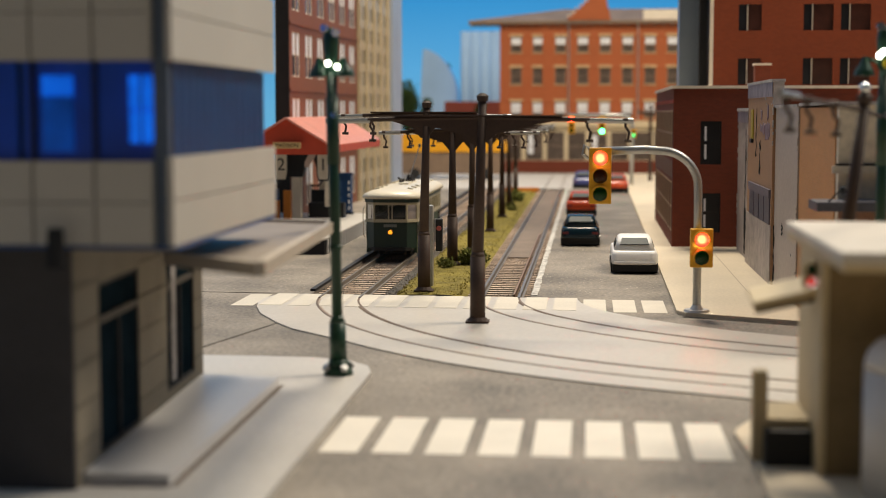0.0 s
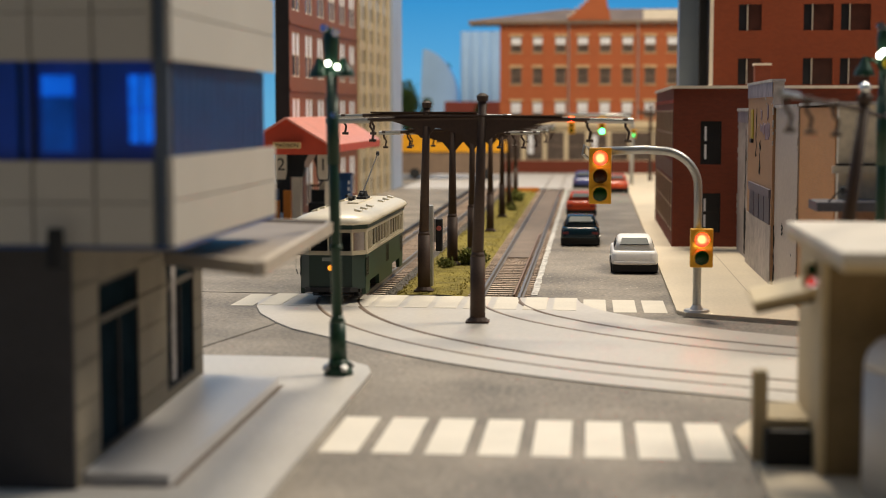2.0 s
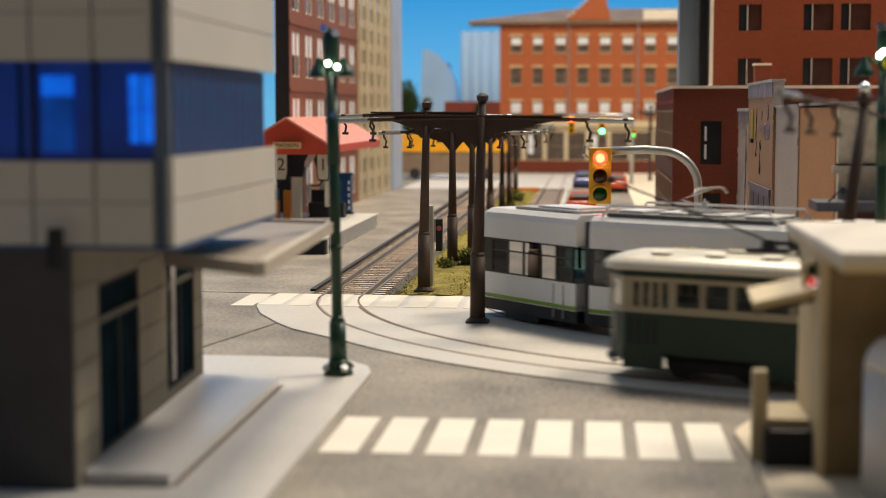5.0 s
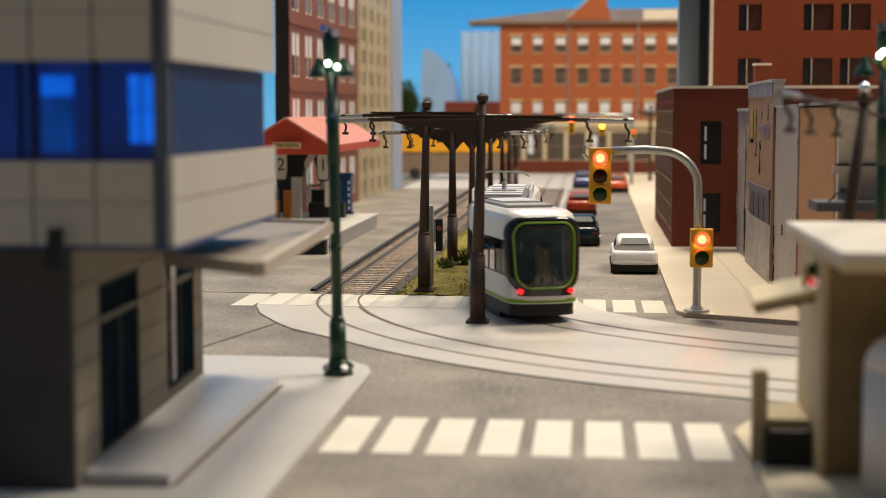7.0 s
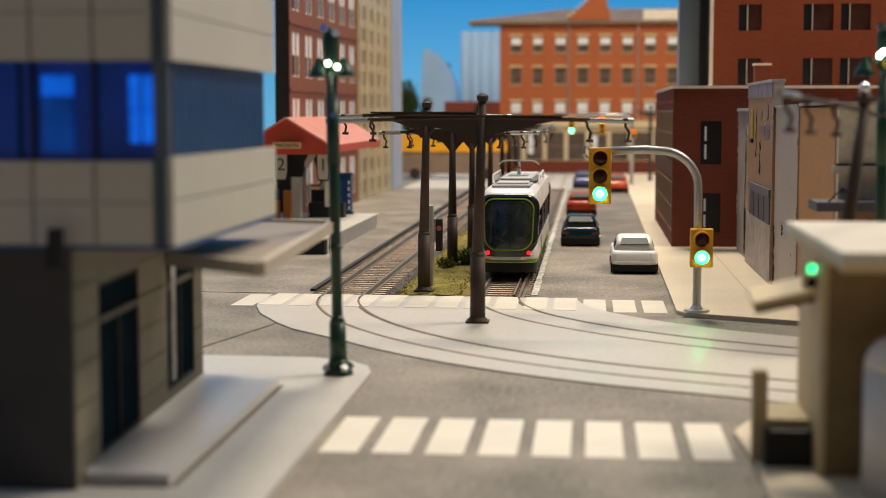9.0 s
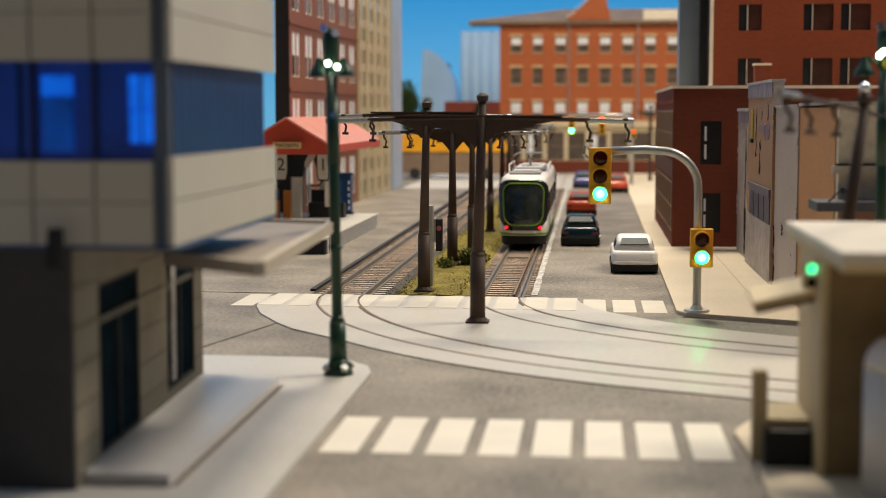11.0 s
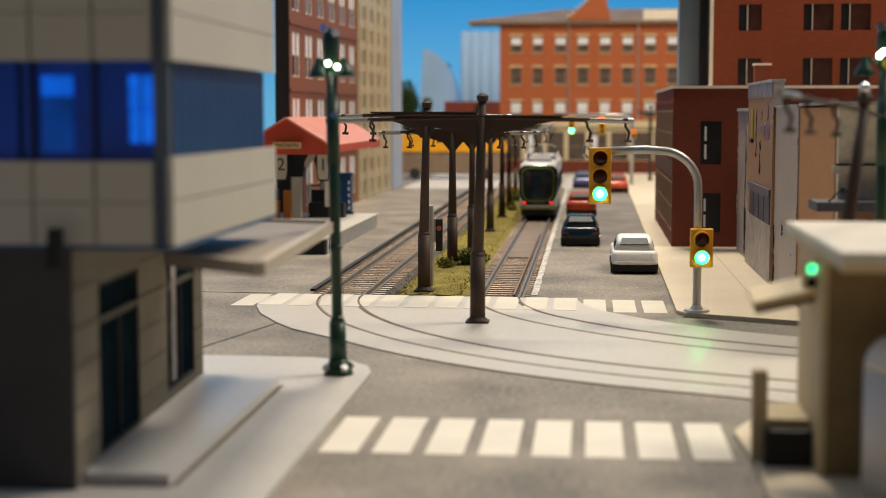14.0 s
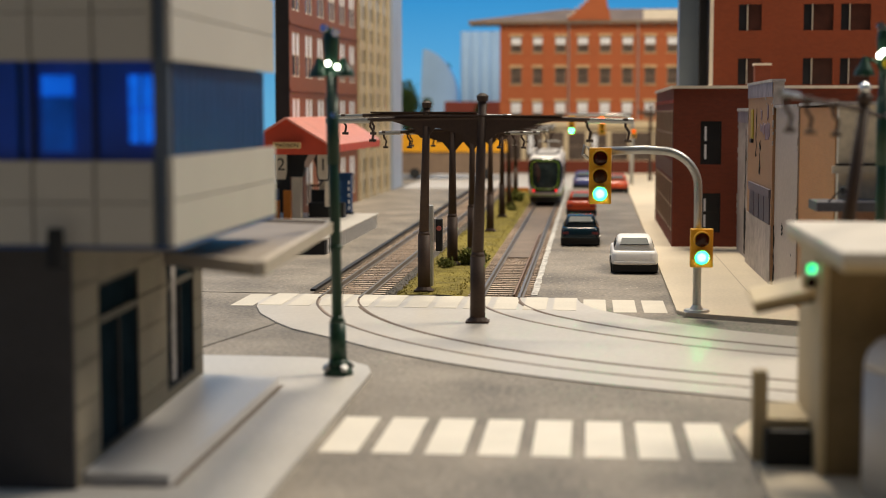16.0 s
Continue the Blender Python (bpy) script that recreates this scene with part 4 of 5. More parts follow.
TANKW = mat("white_tank_paint", (0.74, 0.71, 0.68), 0.45, vary=0.12)


def tank_ring(levels):
    return stack(bmn(), [(z, [(12 * k * math.cos(a * math.pi / 16), 12 * k * math.sin(a * math.pi / 16)) for a in range(32)]) for z, k in levels])


smooth(part("barrel", tank_ring(((2.8, 1), (27.5, 1))), TANKW, tank))
smooth(part("dome", tank_ring(((27.52, 1.0), (29.4, 0.98), (31.2, 0.92), (33, 0.78), (34, 0.45))), TANKW, tank, "rounded white dome"))

# ---- station ----
pl = tagged(empty("station_platform", 0, 0, 0), "grey station platform with white ribs along its black base", "platform")
part("deck", obox(-240, -140.6, 806, 1010, 8.0, 9.0), NEARWALK, pl)
part("base", obox(-239, -141.4, 809, 1008, 0, 8.0), BLACK, pl)
for i in range(24):
    part("rib", obox(-141.4, -140.7, 812 + i * 8.1, 815.0 + i * 8.1, 0, 7.95), PODIUM, pl)
part("end_rib", obox(-239, -141.5, 806.5, 808.9, 0, 7.95), BLACK, pl)
st = tagged(empty("station_shelter", -3, 0, 7.4), "station shelter with a red shingled gable roof and a name board", "shelter")
for i in range(14):
    k0, k1 = i / 14, (i + 1) / 14
    for sx, ex in ((-148, 1), (-203, -1)):
        xa, xb = sx + (-175.5 - sx) * k0, sx + (-175.5 - sx) * k1
        za, zb = 49.5 + 16.5 * k0, 49.5 + 16.5 * k1
        q = [(xa, 887, za + 0.45), (xa, 1095, za + 0.45), (xb, 1095, zb), (xb, 887, zb)]
        lo = [(x, y, z - 1.2) for x, y, z in q]
        rf = bmn()
        vs = [rf.verts.new(c) for c in q + lo]
        for f in ((0, 1, 2, 3), (7, 6, 5, 4), (0, 4, 5, 1), (2, 6, 7, 3), (1, 5, 6, 2), (3, 7, 4, 0)):
            rf.faces.new([vs[j] for j in f])
        part("shingle_course", rf, RED_ROOF, st)
for y in (890, 1090):
    gb = bmn()
    vs = [gb.verts.new(c) for c in ((-202, y, 44), (-149, y, 44), (-149, y, 49.3), (-175.5, y, 65), (-202, y, 49.3))]
    ws = [gb.verts.new((v.co.x, y + 2, v.co.z)) for v in vs]
    gb.faces.new(vs)
    gb.faces.new(ws[::-1])
    for i in range(5):
        gb.faces.new((vs[i], vs[(i + 1) % 5], ws[(i + 1) % 5], ws[i]))
    part("gable", gb, REDFASC, st)
part("fascia", obox(-149.2, -147.6, 890, 1092, 45, 49.3), REDFASC, st)
part("fascia", obox(-203.4, -201.8, 890, 1092, 45, 49.3), REDFASC, st)
part("ceiling_board", obox(-202, -149, 893, 1089, 45.2, 46), BLACK, st)
nb = part("name_board", obox(-183, -166.3, 885.9, 886.9, 47.6, 51.4), SIGNCREAM, st, "cream station name board")
words("lettering", "MADISON", 3.1, Matrix.Translation((-174.6, 885.85, 49.5)) @ FACE, INK, nb)
for x, y in ((-183, 960), (-183, 1060)):
    part("post", obox(x - 3, x + 3, y - 3, y + 3, 0, 28), TRIM, st, bevel=0.4)
    part("cap", stack(bmn(), [(28, [(x - 4, y - 4), (x + 4, y - 4), (x + 4, y + 4), (x - 4, y + 4)]), (45.2, [(x - 9, y - 5), (x + 9, y - 5), (x + 9, y + 5), (x - 9, y + 5)])]), BLACK, st)
part("post", obox(-165, -159.5, 958, 962, 9, 45), TRIM, st, bevel=0.4)
part("bench", obox(-177, -154, 966, 976, 0, 11), BLACK, st, "black bench under the roof")
part("bench_back", obox(-177, -168, 977, 979, 0, 19), BLACK, st)


def number_sign(x, y, z, text):
    e = tagged(empty("platform_sign", x, y, z), "white platform number sign in a dark frame", "sign", group="platform number signs")
    pts = [(-2.8, -9), (2.8, -9), (3.6, -4), (3.6, 7), (1.5, 9.5), (-2.2, 9.5), (-3.6, 6), (-3.6, -5)]
    f = bmn()
    prism(f, [(a * 1.2, b_ * 1.1) for a, b_ in pts], -0.4, 0.4)
    bmesh.ops.transform(f, matrix=FACE, verts=f.verts)
    part("sign_frame", f, BLACK, e)
    f = bmn()
    prism(f, pts, 0.42, 0.9)
    bmesh.ops.transform(f, matrix=FACE, verts=f.verts)
    p = part("sign_face", f, TRIM, e)
    words("numeral", text, 11, Matrix.Translation((0, -1.0, 0)) @ FACE, INK, p)
    part("bracket", tube(bmn(), [(0, 0.6, -9), (-3, 1.5, -13), (-8, 2, -13)], 0.6, 6), BLACK, e)


number_sign(-166.3, 945, 43.4, "1")
number_sign(-193, 945, 43.4, "2")
pad = prism(bmn(), [(-175, 34.8), (-172.8, 34.6), (-167, 43.2), (-166.8, 45.2), (-168, 46.6), (-170.2, 46.4), (-174.8, 38.2)], -0.5, 0.5)
bmesh.ops.transform(pad, matrix=Matrix.Translation((0, 944, 0)) @ FACE, verts=pad.verts)
part("arm_panel", pad, mat("pink_beige_paddle", (0.60, 0.45, 0.38), 0.5, vary=0.1), st, "pink-beige slanted paddle sign")
ph = tagged(empty("blue_booth", -162, 1003, 9.0), "dark blue booth with white side lettering bars on the platform", "booth")
part("body", obox(-5.5, 4.5, -4, 4, 0, 26), BLUEBOX, ph, bevel=0.3)
part("cap", obox(-6.3, 5.3, -4.8, 4.8, 26, 27.2), BLUEBOX, ph)
part("foot", obox(-6.3, 5.3, -4.8, 4.8, 0, 1.2), BLACK, ph)
for i in range(5):
    part("letter_bar", obox(2.6, 3.8, -4.25, -4.02, 3 + i * 4.2, 5.4 + i * 4.2), WHITEWIN, ph)
for i in range(2):
    part("panel", obox(-4.6, -1.2, -4.25, -4.02, 4 + i * 10, 12 + i * 10), BLUETRIM, ph)
ob_ = tagged(empty("news_rack", -197, 930, 9.0), "orange and blue rack of street boxes on the platform", "rack")
part("orange_box", obox(0, 5, 0, 5, 0, 13), ORANGE, ob_, "orange street box")
part("orange_box", obox(7.5, 12, 3, 8, 0, 19), ORANGE, ob_, "taller orange street box")
part("blue_box", obox(1.2, 4.6, 0.5, 4.5, 13.02, 20), BLUEBOX, ob_, "blue upper box")

# ---- catenary poles in the median ----


def hook(bm, x, y, z):
    tube(bm, [(x, y, z), (x, y, z - 2), (x + 1.3, y, z - 4), (x + 0.8, y, z - 6.5)], 0.48, 6)
    cyl(bm, (x - 0.4, y, z - 7), (x + 2.2, y, z - 7), 0.55, 0.55, 6)
    cyl(bm, (x - 0.9, y, z + 0.2), (x + 0.9, y, z + 0.2), 1.0, 1.0, 8)


def catenary_pole(x, y, h, zarm, half, r=2.1, lean=0.0, wing=True):
    e = tagged(empty("catenary_pole", x, y, 0.5 if y < 620 else 0.6), "dark brown catenary pole with winged cross arm on the median", "catenary pole", group="catenary poles")
    p = bmn()
    cyl(p, (0, 0, 0), (0, 0, 24), r * 1.22, r * 1.18, 14)
    cyl(p, (0, 0, 24), (0, 0, 25.5), r * 1.18, r * 0.95, 14)
    cyl(p, (0, 0, 25.5), (lean, 0, h - 3), r * 0.95, r * 0.62, 14)
    smooth(part("mast", p, BROWN, e))
    part("cap", cyl(cyl(bmn(), (lean, 0, h - 3), (lean, 0, h - 1), r * 0.8, r * 0.95, 12), (lean, 0, h - 1), (lean, 0, h), r * 0.95, r * 0.4, 12), BROWN, e)
    part("base_plate", box(cyl(bmn(), (0, 0, 0.8), (0, 0, 2.0), r * 1.7, r * 1.3, 12), -r * 1.8, r * 1.8, -r * 1.5, r * 1.5, 0, 0.8), BROWN, e)
    if half:
        a = bmn()
        tube(a, [(-half, 0, zarm - 0.4), (0, 0, zarm + 0.6), (half, 0, zarm - 0.4)], 0.8, 8)
        part("cross_arm", a, BROWN, e)
        k = min(half * 0.62, 30) if wing else 6
        g = bmn()
        pts = [(-k, zarm), (k, zarm), (k * 0.5, zarm - 3.2), (k * 0.22, zarm - 5.2), (r * 0.6, zarm - 9.5), (-r * 0.6, zarm - 9.5), (-k * 0.22, zarm - 5.2), (-k * 0.5, zarm - 3.2)]
        prism(g, pts, -0.5, 0.5)
        bmesh.ops.transform(g, matrix=FACE, verts=g.verts)
        part("wing_plate", g, BROWN, e)
        part("top_flange", obox(-k, k, -2.2, 2.2, zarm + 0.9, zarm + 1.5), BROWN, e)
        for sx in (-1, 1):
            for f in ((0.97, 0.72) if half > 40 else (0.95, 0.62)):
                hk = bmn()
                hook(hk, sx * half * f, 0, zarm - 0.6)
                part("hanger", hk, BROWN, e)
            part("arm_tip", cyl(bmn(), (sx * half * 0.72, 0, zarm - 0.4), (sx * half * 1.02, 0, zarm - 0.6), 1.0, 1.0, 8), STEEL, e)
    return e


catenary_pole(-40, 546, 82.5, 73.2, 54, 2.3, 1.6)
catenary_pole(-69.6, 639, 80.5, 74.4, 36, 2.2, 1.2)
catenary_pole(-67.8, 753, 72, 66, 36, 2.2)
catenary_pole(-64.3, 834, 71, 65, 36, 2.1)
catenary_pole(-63.1, 970, 70.5, 64.6, 36, 2.0)
catenary_pole(-63.5, 1107, 70.5, 64.6, 36, 2.0)
catenary_pole(-66, 1250, 70.5, 64.6, 36, 2.0)
catenary_pole(-68, 1400, 70.5, 64.6, 36, 2.0)
pb = catenary_pole(63.0, 395, 80, 0, 0, 2.15, 5.8)
pb.matrix_basis = pose(63.0 * U, 395 * U, 1.2 * U)
part("cross_arm", tube(bmn(), [(-21.8, -55, 79.0), (-9, -25, 77.4), (5.4, 0, 75.6), (16, 34, 73.8)], [0.5, 0.6, 0.7, 0.6], 8), BROWN, pb)
for hx, hy, hz in ((-20, -50.5, 78.0), (-13.5, -36, 77.4), (-4.5, -17, 76.6)):
    hk = bmn()
    hook(hk, hx, hy, hz)
    part("hanger", hk, BROWN, pb)
part("arm_tip", cyl(bmn(), (-21.8, -55, 79.2), (-16, -41, 78.5), 0.8, 0.8, 8), STEEL, pb)
cb_ = bmn()
bmesh.ops.create_uvsphere(cb_, u_segments=12, v_segments=8, radius=1.5)
bmesh.ops.translate(cb_, vec=(5.8, 0, 81.0), verts=cb_.verts)
smooth(part("finial_ball", cb_, CHROME, pb, "chrome ball on the pole top"))
pb["label"] = "dark brown catenary pole beside the card buildings"
# small track signal beside the second pole
ts = tagged(empty("track_signal", -69.2, 660, 0), "small grey track signal box with a black shade", "signal")
part("case", obox(-1.6, 1.4, -2, 2, 0, 36), STEEL, ts, bevel=0.5)
part("shade", obox(2.6, 5.4, -1.5, 2.5, 16, 30), BLACK, ts, bevel=0.4)
part("bracket", obox(1.8, 2.7, -0.6, 1, 20, 30), STEEL, ts)
part("reflector", cyl(bmn(), (4.0, -1.55, 26), (4.0, -1.9, 26), 1.1), mat("red_reflector", (0.5, 0.12, 0.10), 0.3), ts)

# ---- street lamps ----


def street_lamp(x, y, lean=0, reach=0.0):
    e = tagged(empty("street_lamp", x, y, 1.4), "dark green ornamental street lamp with two lit heads", "street lamp", group="corner street lamps")
    e.matrix_basis = pose(x * U, y * U, 1.4 * U, 0, lean, 0)
    p = bmn()
    for a, b_, r0, r1 in ((0, 1.8, 4.3, 3.8), (1.8, 4.4, 3.2, 2.7), (4.4, 15, 2.5, 2.3), (15, 17, 2.3, 1.55), (17, 88, 1.55, 1.5), (60, 79, 1.85, 1.85), (36, 37.2, 1.9, 1.9)):
        cyl(p, (0, 0, a), (0, 0, b_), r0, r1, 16)
    smooth(part("post", p, GREENP, e))
    part("post_head", stack(bmn(), [(z, [(k * math.cos(i * math.pi / 8), k * math.sin(i * math.pi / 8)) for i in range(16)]) for z, k in ((86, 1.5), (90, 2.0), (95, 2.4), (97, 2.0), (98.5, 0.6))]), GREENP, e)
    for i in range(4):
        a = i * math.pi / 2 + 0.6
        part("base_bolt", cyl(bmn(), (3.4 * math.cos(a), 3.4 * math.sin(a), 1.7), (4.2 * math.cos(a), 4.2 * math.sin(a), 2.7), 1.1), STEEL, e)
    for sx in (-1, 1):
        h = part("lamp_shade", stack(bmn(), [(z, [(sx * 3.6 + reach * 0.6 + k * math.cos(i * math.pi / 8), k * math.sin(i * math.pi / 8)) for i in range(16)]) for z, k in ((84.8, 3.0), (86.2, 2.6), (88.6, 1.1), (90, 0.6))]), GREENP, e)
        part("lamp_arm", tube(bmn(), [(0, 0, 84), (sx * 2, 0, 88.5), (sx * 3.6 + reach * 0.6, 0, 89.6)], 0.6, 6), GREENP, e)
    for dx, z in ((-1.6, 98.2), (1.6, 96.9)):
        part("finial_ring", cyl(bmn(), (dx, -1.4, z), (dx, -2.0, z), 1.2), CHROME, e)
    for dx, z in ((1.1, 90.2), (2.3, 91.2)) if reach else ((-0.6, 88.4), (2.0, 87.4)):
        s = bmn()
        bmesh.ops.create_uvsphere(s, u_segments=12, v_segments=8, radius=0.8)
        bmesh.ops.translate(s, vec=(dx + reach, -2.2, z), verts=s.verts)
        smooth(part("led", s, LAMPGLOW, e, "glowing white lamp"))
    part("finial_ring", cyl(bmn(), (0.4, -1.6, 74), (0.4, -1.95, 74), 0.9), CHROME, e)
    if reach:
        part("amber_lens", cyl(bmn(), (0.2, -2.2, 88.0), (0.2, -2.9, 88.0), 1.3, n=16), mat("amber_lamp_lens", (0.75, 0.55, 0.02), 0.3), e, "amber round lens under the lamp head")
    return e


street_lamp(-71.2, 427.5, -1.0)
street_lamp(80.4, 432, 0, -3.0)

# ---- traffic signals: one white bulb stands behind a coloured lens, the others stay dark ----


def signal_head(parent, x, y, z1, n, s=1.0, lenses=None, paint=None):
    """A yellow head that looks along -y, with its top at z1. Returns the heights of its lenses."""
    w, p = 4.2 * s, 6.7 * s
    h = n * p + 1.0 * s
    hd = part("head", obox(x - w, x + w, y, y + 3.4 * s, z1 - h, z1), paint or SIGNAL_Y, parent, bevel=0.4 * s)
    zs = []
    for i in range(n):
        z = z1 - 0.5 * s - p * (i + 0.5)
        zs.append(z)
        part("lens_back", cyl(bmn(), (x, y - 0.02 * s, z), (x, y - 0.12 * s, z), 2.9 * s, n=20), BLACK, hd)
        lens = (lenses or (LENS_R, LENS_Y, LENS_G))[i]
        dome = bmn()
        rims = [[dome.verts.new((x + k * s * math.cos(a * math.pi / 10), y - d * s, z + k * s * math.sin(a * math.pi / 10))) for a in range(20)] for k, d in ((2.65, 0.9), (2.2, 1.25), (1.2, 1.5))]
        for ra, rb in zip(rims, rims[1:]):
            for a in range(20):
                dome.faces.new((ra[a], ra[(a + 1) % 20], rb[(a + 1) % 20], rb[a]))
        dome.faces.new(rims[-1])
        smooth(part("lens", dome, lens, hd))
        v = bmn()
        k = 15
        arc = [radians(-20 + 220 * j / (k - 1)) for j in range(k)]
        for j in range(k - 1):
            q = []
            for a, r in ((arc[j], 2.7), (arc[j + 1], 2.7), (arc[j + 1], 3.15), (arc[j], 3.15)):
                q.append((x + r * s * math.cos(a), z + r * s * math.sin(a)))
            fr = [v.verts.new((c[0], y - (3.6 if r_ < 9 else 0) * s, c[1])) for r_, c in enumerate(q)]
            bk = [v.verts.new((c[0], y - 0.05 * s, c[1])) for c in q]
            v.faces.new(fr)
            for a in range(4):
                v.faces.new((fr[a], fr[(a + 1) % 4], bk[(a + 1) % 4], bk[a]))
        part("visor", v, paint or SIGNAL_Y, hd)
    return zs


def bulb(parent, s=1.0, material=None):
    b_ = part("bulb", cyl(bmn(), (0, 0, 0), (0, -0.40 * s, 0), 1.55 * s, n=20), material or BULB, parent, "lit white bulb")
    # This disc glows by itself and paints the bulb's halo across the lens.
    part("reflector", cyl(bmn(), (0, 0.05 * s, 0), (0, -0.15 * s, 0), 2.62 * s, n=20), DIMBULB if material is DIMBULB else HALO, b_)
    return b_


sg = tagged(empty("traffic_signal", 40.4, 577, 1.4), "grey curved mast traffic signal with two yellow heads", "traffic signal")
p = bmn()
bend = [(0, 0, 0), (0, 0, 42)] + [(-14 + 14 * math.cos(a), 0, 46.5 + 14 * math.sin(a)) for a in [radians(10 * i) for i in range(1, 9)]] + [(-20, 0, 60.9), (-36, 0, 60.2)]
smooth(part("mast", tube(p, bend, 1.55, 12), STEEL, sg))
part("base_plate", cyl(cyl(bmn(), (0, 0, 0), (0, 0, 0.9), 5.0, 4.6, 24), (0, 0, 0.9), (0, 0, 2.6), 2.6, 1.7, 16), mat("polished_base", (0.68, 0.67, 0.64), 0.32, 0.5, vary=0.08), sg, "bright round base plate")
main_z = signal_head(sg, -36.6, -2, 61.6, 3)
low_z = signal_head(sg, 1.2, -5.2, 31.6, 2, 1.0, (LENS_R, LENS_G))
part("head_clamp", obox(-2, 2, -1.9, 1, 20, 27), STEEL, sg)
part("arm_clamp", tube(bmn(), [(-40.5, 0.5, 61), (-42.5, 0.5, 62.5), (-43, 0, 59), (-41, 0, 57.5)], 0.7, 6), STEEL, sg)
b_main, b_low = bulb(sg), bulb(sg)

fs = tagged(empty("traffic_signal", 43, 1600, 1.4), "distant silver mast traffic signal with three yellow heads", "traffic signal")
smooth(part("mast", tube(bmn(), [(0, 0, 0), (0, 0, 64), (-4, 0, 70), (-12, 0, 72), (-66, 0, 72)], 2.0, 10), STEEL, fs))
far_a = signal_head(fs, -62.5, -3, 71.0, 3, 0.86)
far_b = signal_head(fs, -31, -3, 70.2, 3, 0.86)
far_c = signal_head(fs, 1.5, -6, 58, 2, 0.6, (LENS_R, LENS_G))
b_fa, b_fb, b_fc = bulb(fs, 0.86, BULBFAR), bulb(fs, 0.86, BULBFAR), bulb(fs, 0.6, DIMBULB)
# Head added to carry the red, then green light spot at the kiosk.
ks = tagged(empty("added_signal_head", 46.2, 323, 2.6), "small beige signal head added for a red and green light spot", "traffic signal")
part("bracket", cyl(bmn(), (0, 1, 39), (3.0, 1, 39), 0.6), STEEL, ks)
ped = signal_head(ks, 0, 0, 42.6, 2, 0.42, (LENS_G, LENS_DIM), BEIGE)
b_ks = bulb(ks, 0.42, DIMBULB)

# brown wooden pole far up the street
up_ = tagged(empty("utility_pole", 66, 1700, 0.4), "brown wooden utility pole with one cross arm", "utility pole")
part("pole", cyl(bmn(), (0, 0, 0), (0, 0, 84), 2.2, 1.7, 10), BROWN, up_)
part("cross_arm", obox(-14, 14, -1.2, 1.2, 74, 77), BROWN, up_)
for x in (-12, -5, 5, 12):
    part("insulator", cyl(bmn(), (x, 0, 77), (x, 0, 80.5), 0.9, 0.7, 8), BROWN, up_)

# ---- cars ----


def car(x, y, paint, label, h=15.4, lights=True):
    e = tagged(empty("car", x, y, 0), label, "car", group="parked and waiting cars")
    L, W, Q = 27.0, 11.0, 1.16

    def ring(sx, k, z, r=3.0):
        a, b_ = sx
        pts = []
        for cx, cy, t0 in ((W * k - r, b_ - r, 0), (-W * k + r, b_ - r, 90), (-W * k + r, a + r, 180), (W * k - r, a + r, 270)):
            for j in range(5):
                t_ = radians(t0 + j * 22.5)
                pts.append((cx + r * math.cos(t_), cy + r * math.sin(t_)))
        return (z - 4.4) * Q + 4.4, pts

    smooth(part("body", stack(bmn(), [ring((-26.2, 26), 0.95, 4.4), ring((-27, 27), 0.99, 5.2), ring((-27, 27.2), 1.0, 6.4), ring((-26.4, 26.6), 0.985, 8.6), ring((-25.6, 25.0), 0.94, 9.7), ring((-25, 24.0), 0.90, 10.0)]), paint, e))
    z1 = h
    cab = part("cabin", stack(bmn(), [ring((-23.5, 12), 0.88, 9.9), ring((-14.5, 3.5), 0.72, z1 - 0.9), ring((-12, 2), 0.64, z1)]), paint, e)
    smooth(cab)
    g = bmn()
    for ya, yb, za, zb in ((-20.6, -15.2, 13.4, z1 + 0.6),):
        vs = [g.verts.new(c) for c in ((-W * 0.62, ya + 0.2, za), (W * 0.62, ya + 0.2, za), (W * 0.54, yb + 0.1, zb), (-W * 0.54, yb + 0.1, zb))]
        ws = [g.verts.new(v.co + Vector((0, -0.75, 0.5))) for v in vs]
        g.faces.new(ws)
        g.faces.new(vs[::-1])
        for i in range(4):
            g.faces.new((vs[i], vs[(i + 1) % 4], ws[(i + 1) % 4], ws[i]))
    part("rear_window", g, CARGLASS, e, "grey rear window")
    for sx in (-1, 1):
        part("side_window", box(bmn(), -0.3, 0.3, -13.5, 6, -1.7, 1.5, Matrix.Translation((sx * W * 0.80, 0, 13.4)) @ Matrix.Rotation(-sx * 0.33, 4, "Y")), DARKWIN, e)
        if lights:
            part("tail_light", obox(sx * 8.4 - 1.7, sx * 8.4 + 1.7, -27.25, -26.6, 7.2, 8.4), mat("tail_red", (0.16, 0.02, 0.02), 0.3), e)
        for yy in (-16.5, 16.5):
            wl = part("wheel", cyl(bmn(), (sx * 8.2, yy, 3.7), (sx * 11.1, yy, 3.7), 3.7, n=20), RUBBER, e)
            part("rim", cyl(bmn(), (sx * 11.1, yy, 3.7), (sx * 11.3, yy, 3.7), 2.2, n=16), STEEL, wl)
    part("bumper", obox(-10, 10, -27.6, -26.4, 4.8, 6.0), paint, e, bevel=0.3)
    part("underbody", obox(-10.4, 10.4, -26.2, 25.5, 1.2, 4.6), BLACK, e)
    return e


car(21.4, 749, car_paint("white_gloss", (0.88, 0.86, 0.82)), "plain white saloon car with a sloping tail", lights=False)
car(-5.2, 897, car_paint("teal_gloss", (0.005, 0.020, 0.030)), "dark teal saloon car waiting in the lane")
car(-6.2, 1158, car_paint("red_gloss", (0.55, 0.075, 0.02)), "orange-red saloon car behind the dark one")
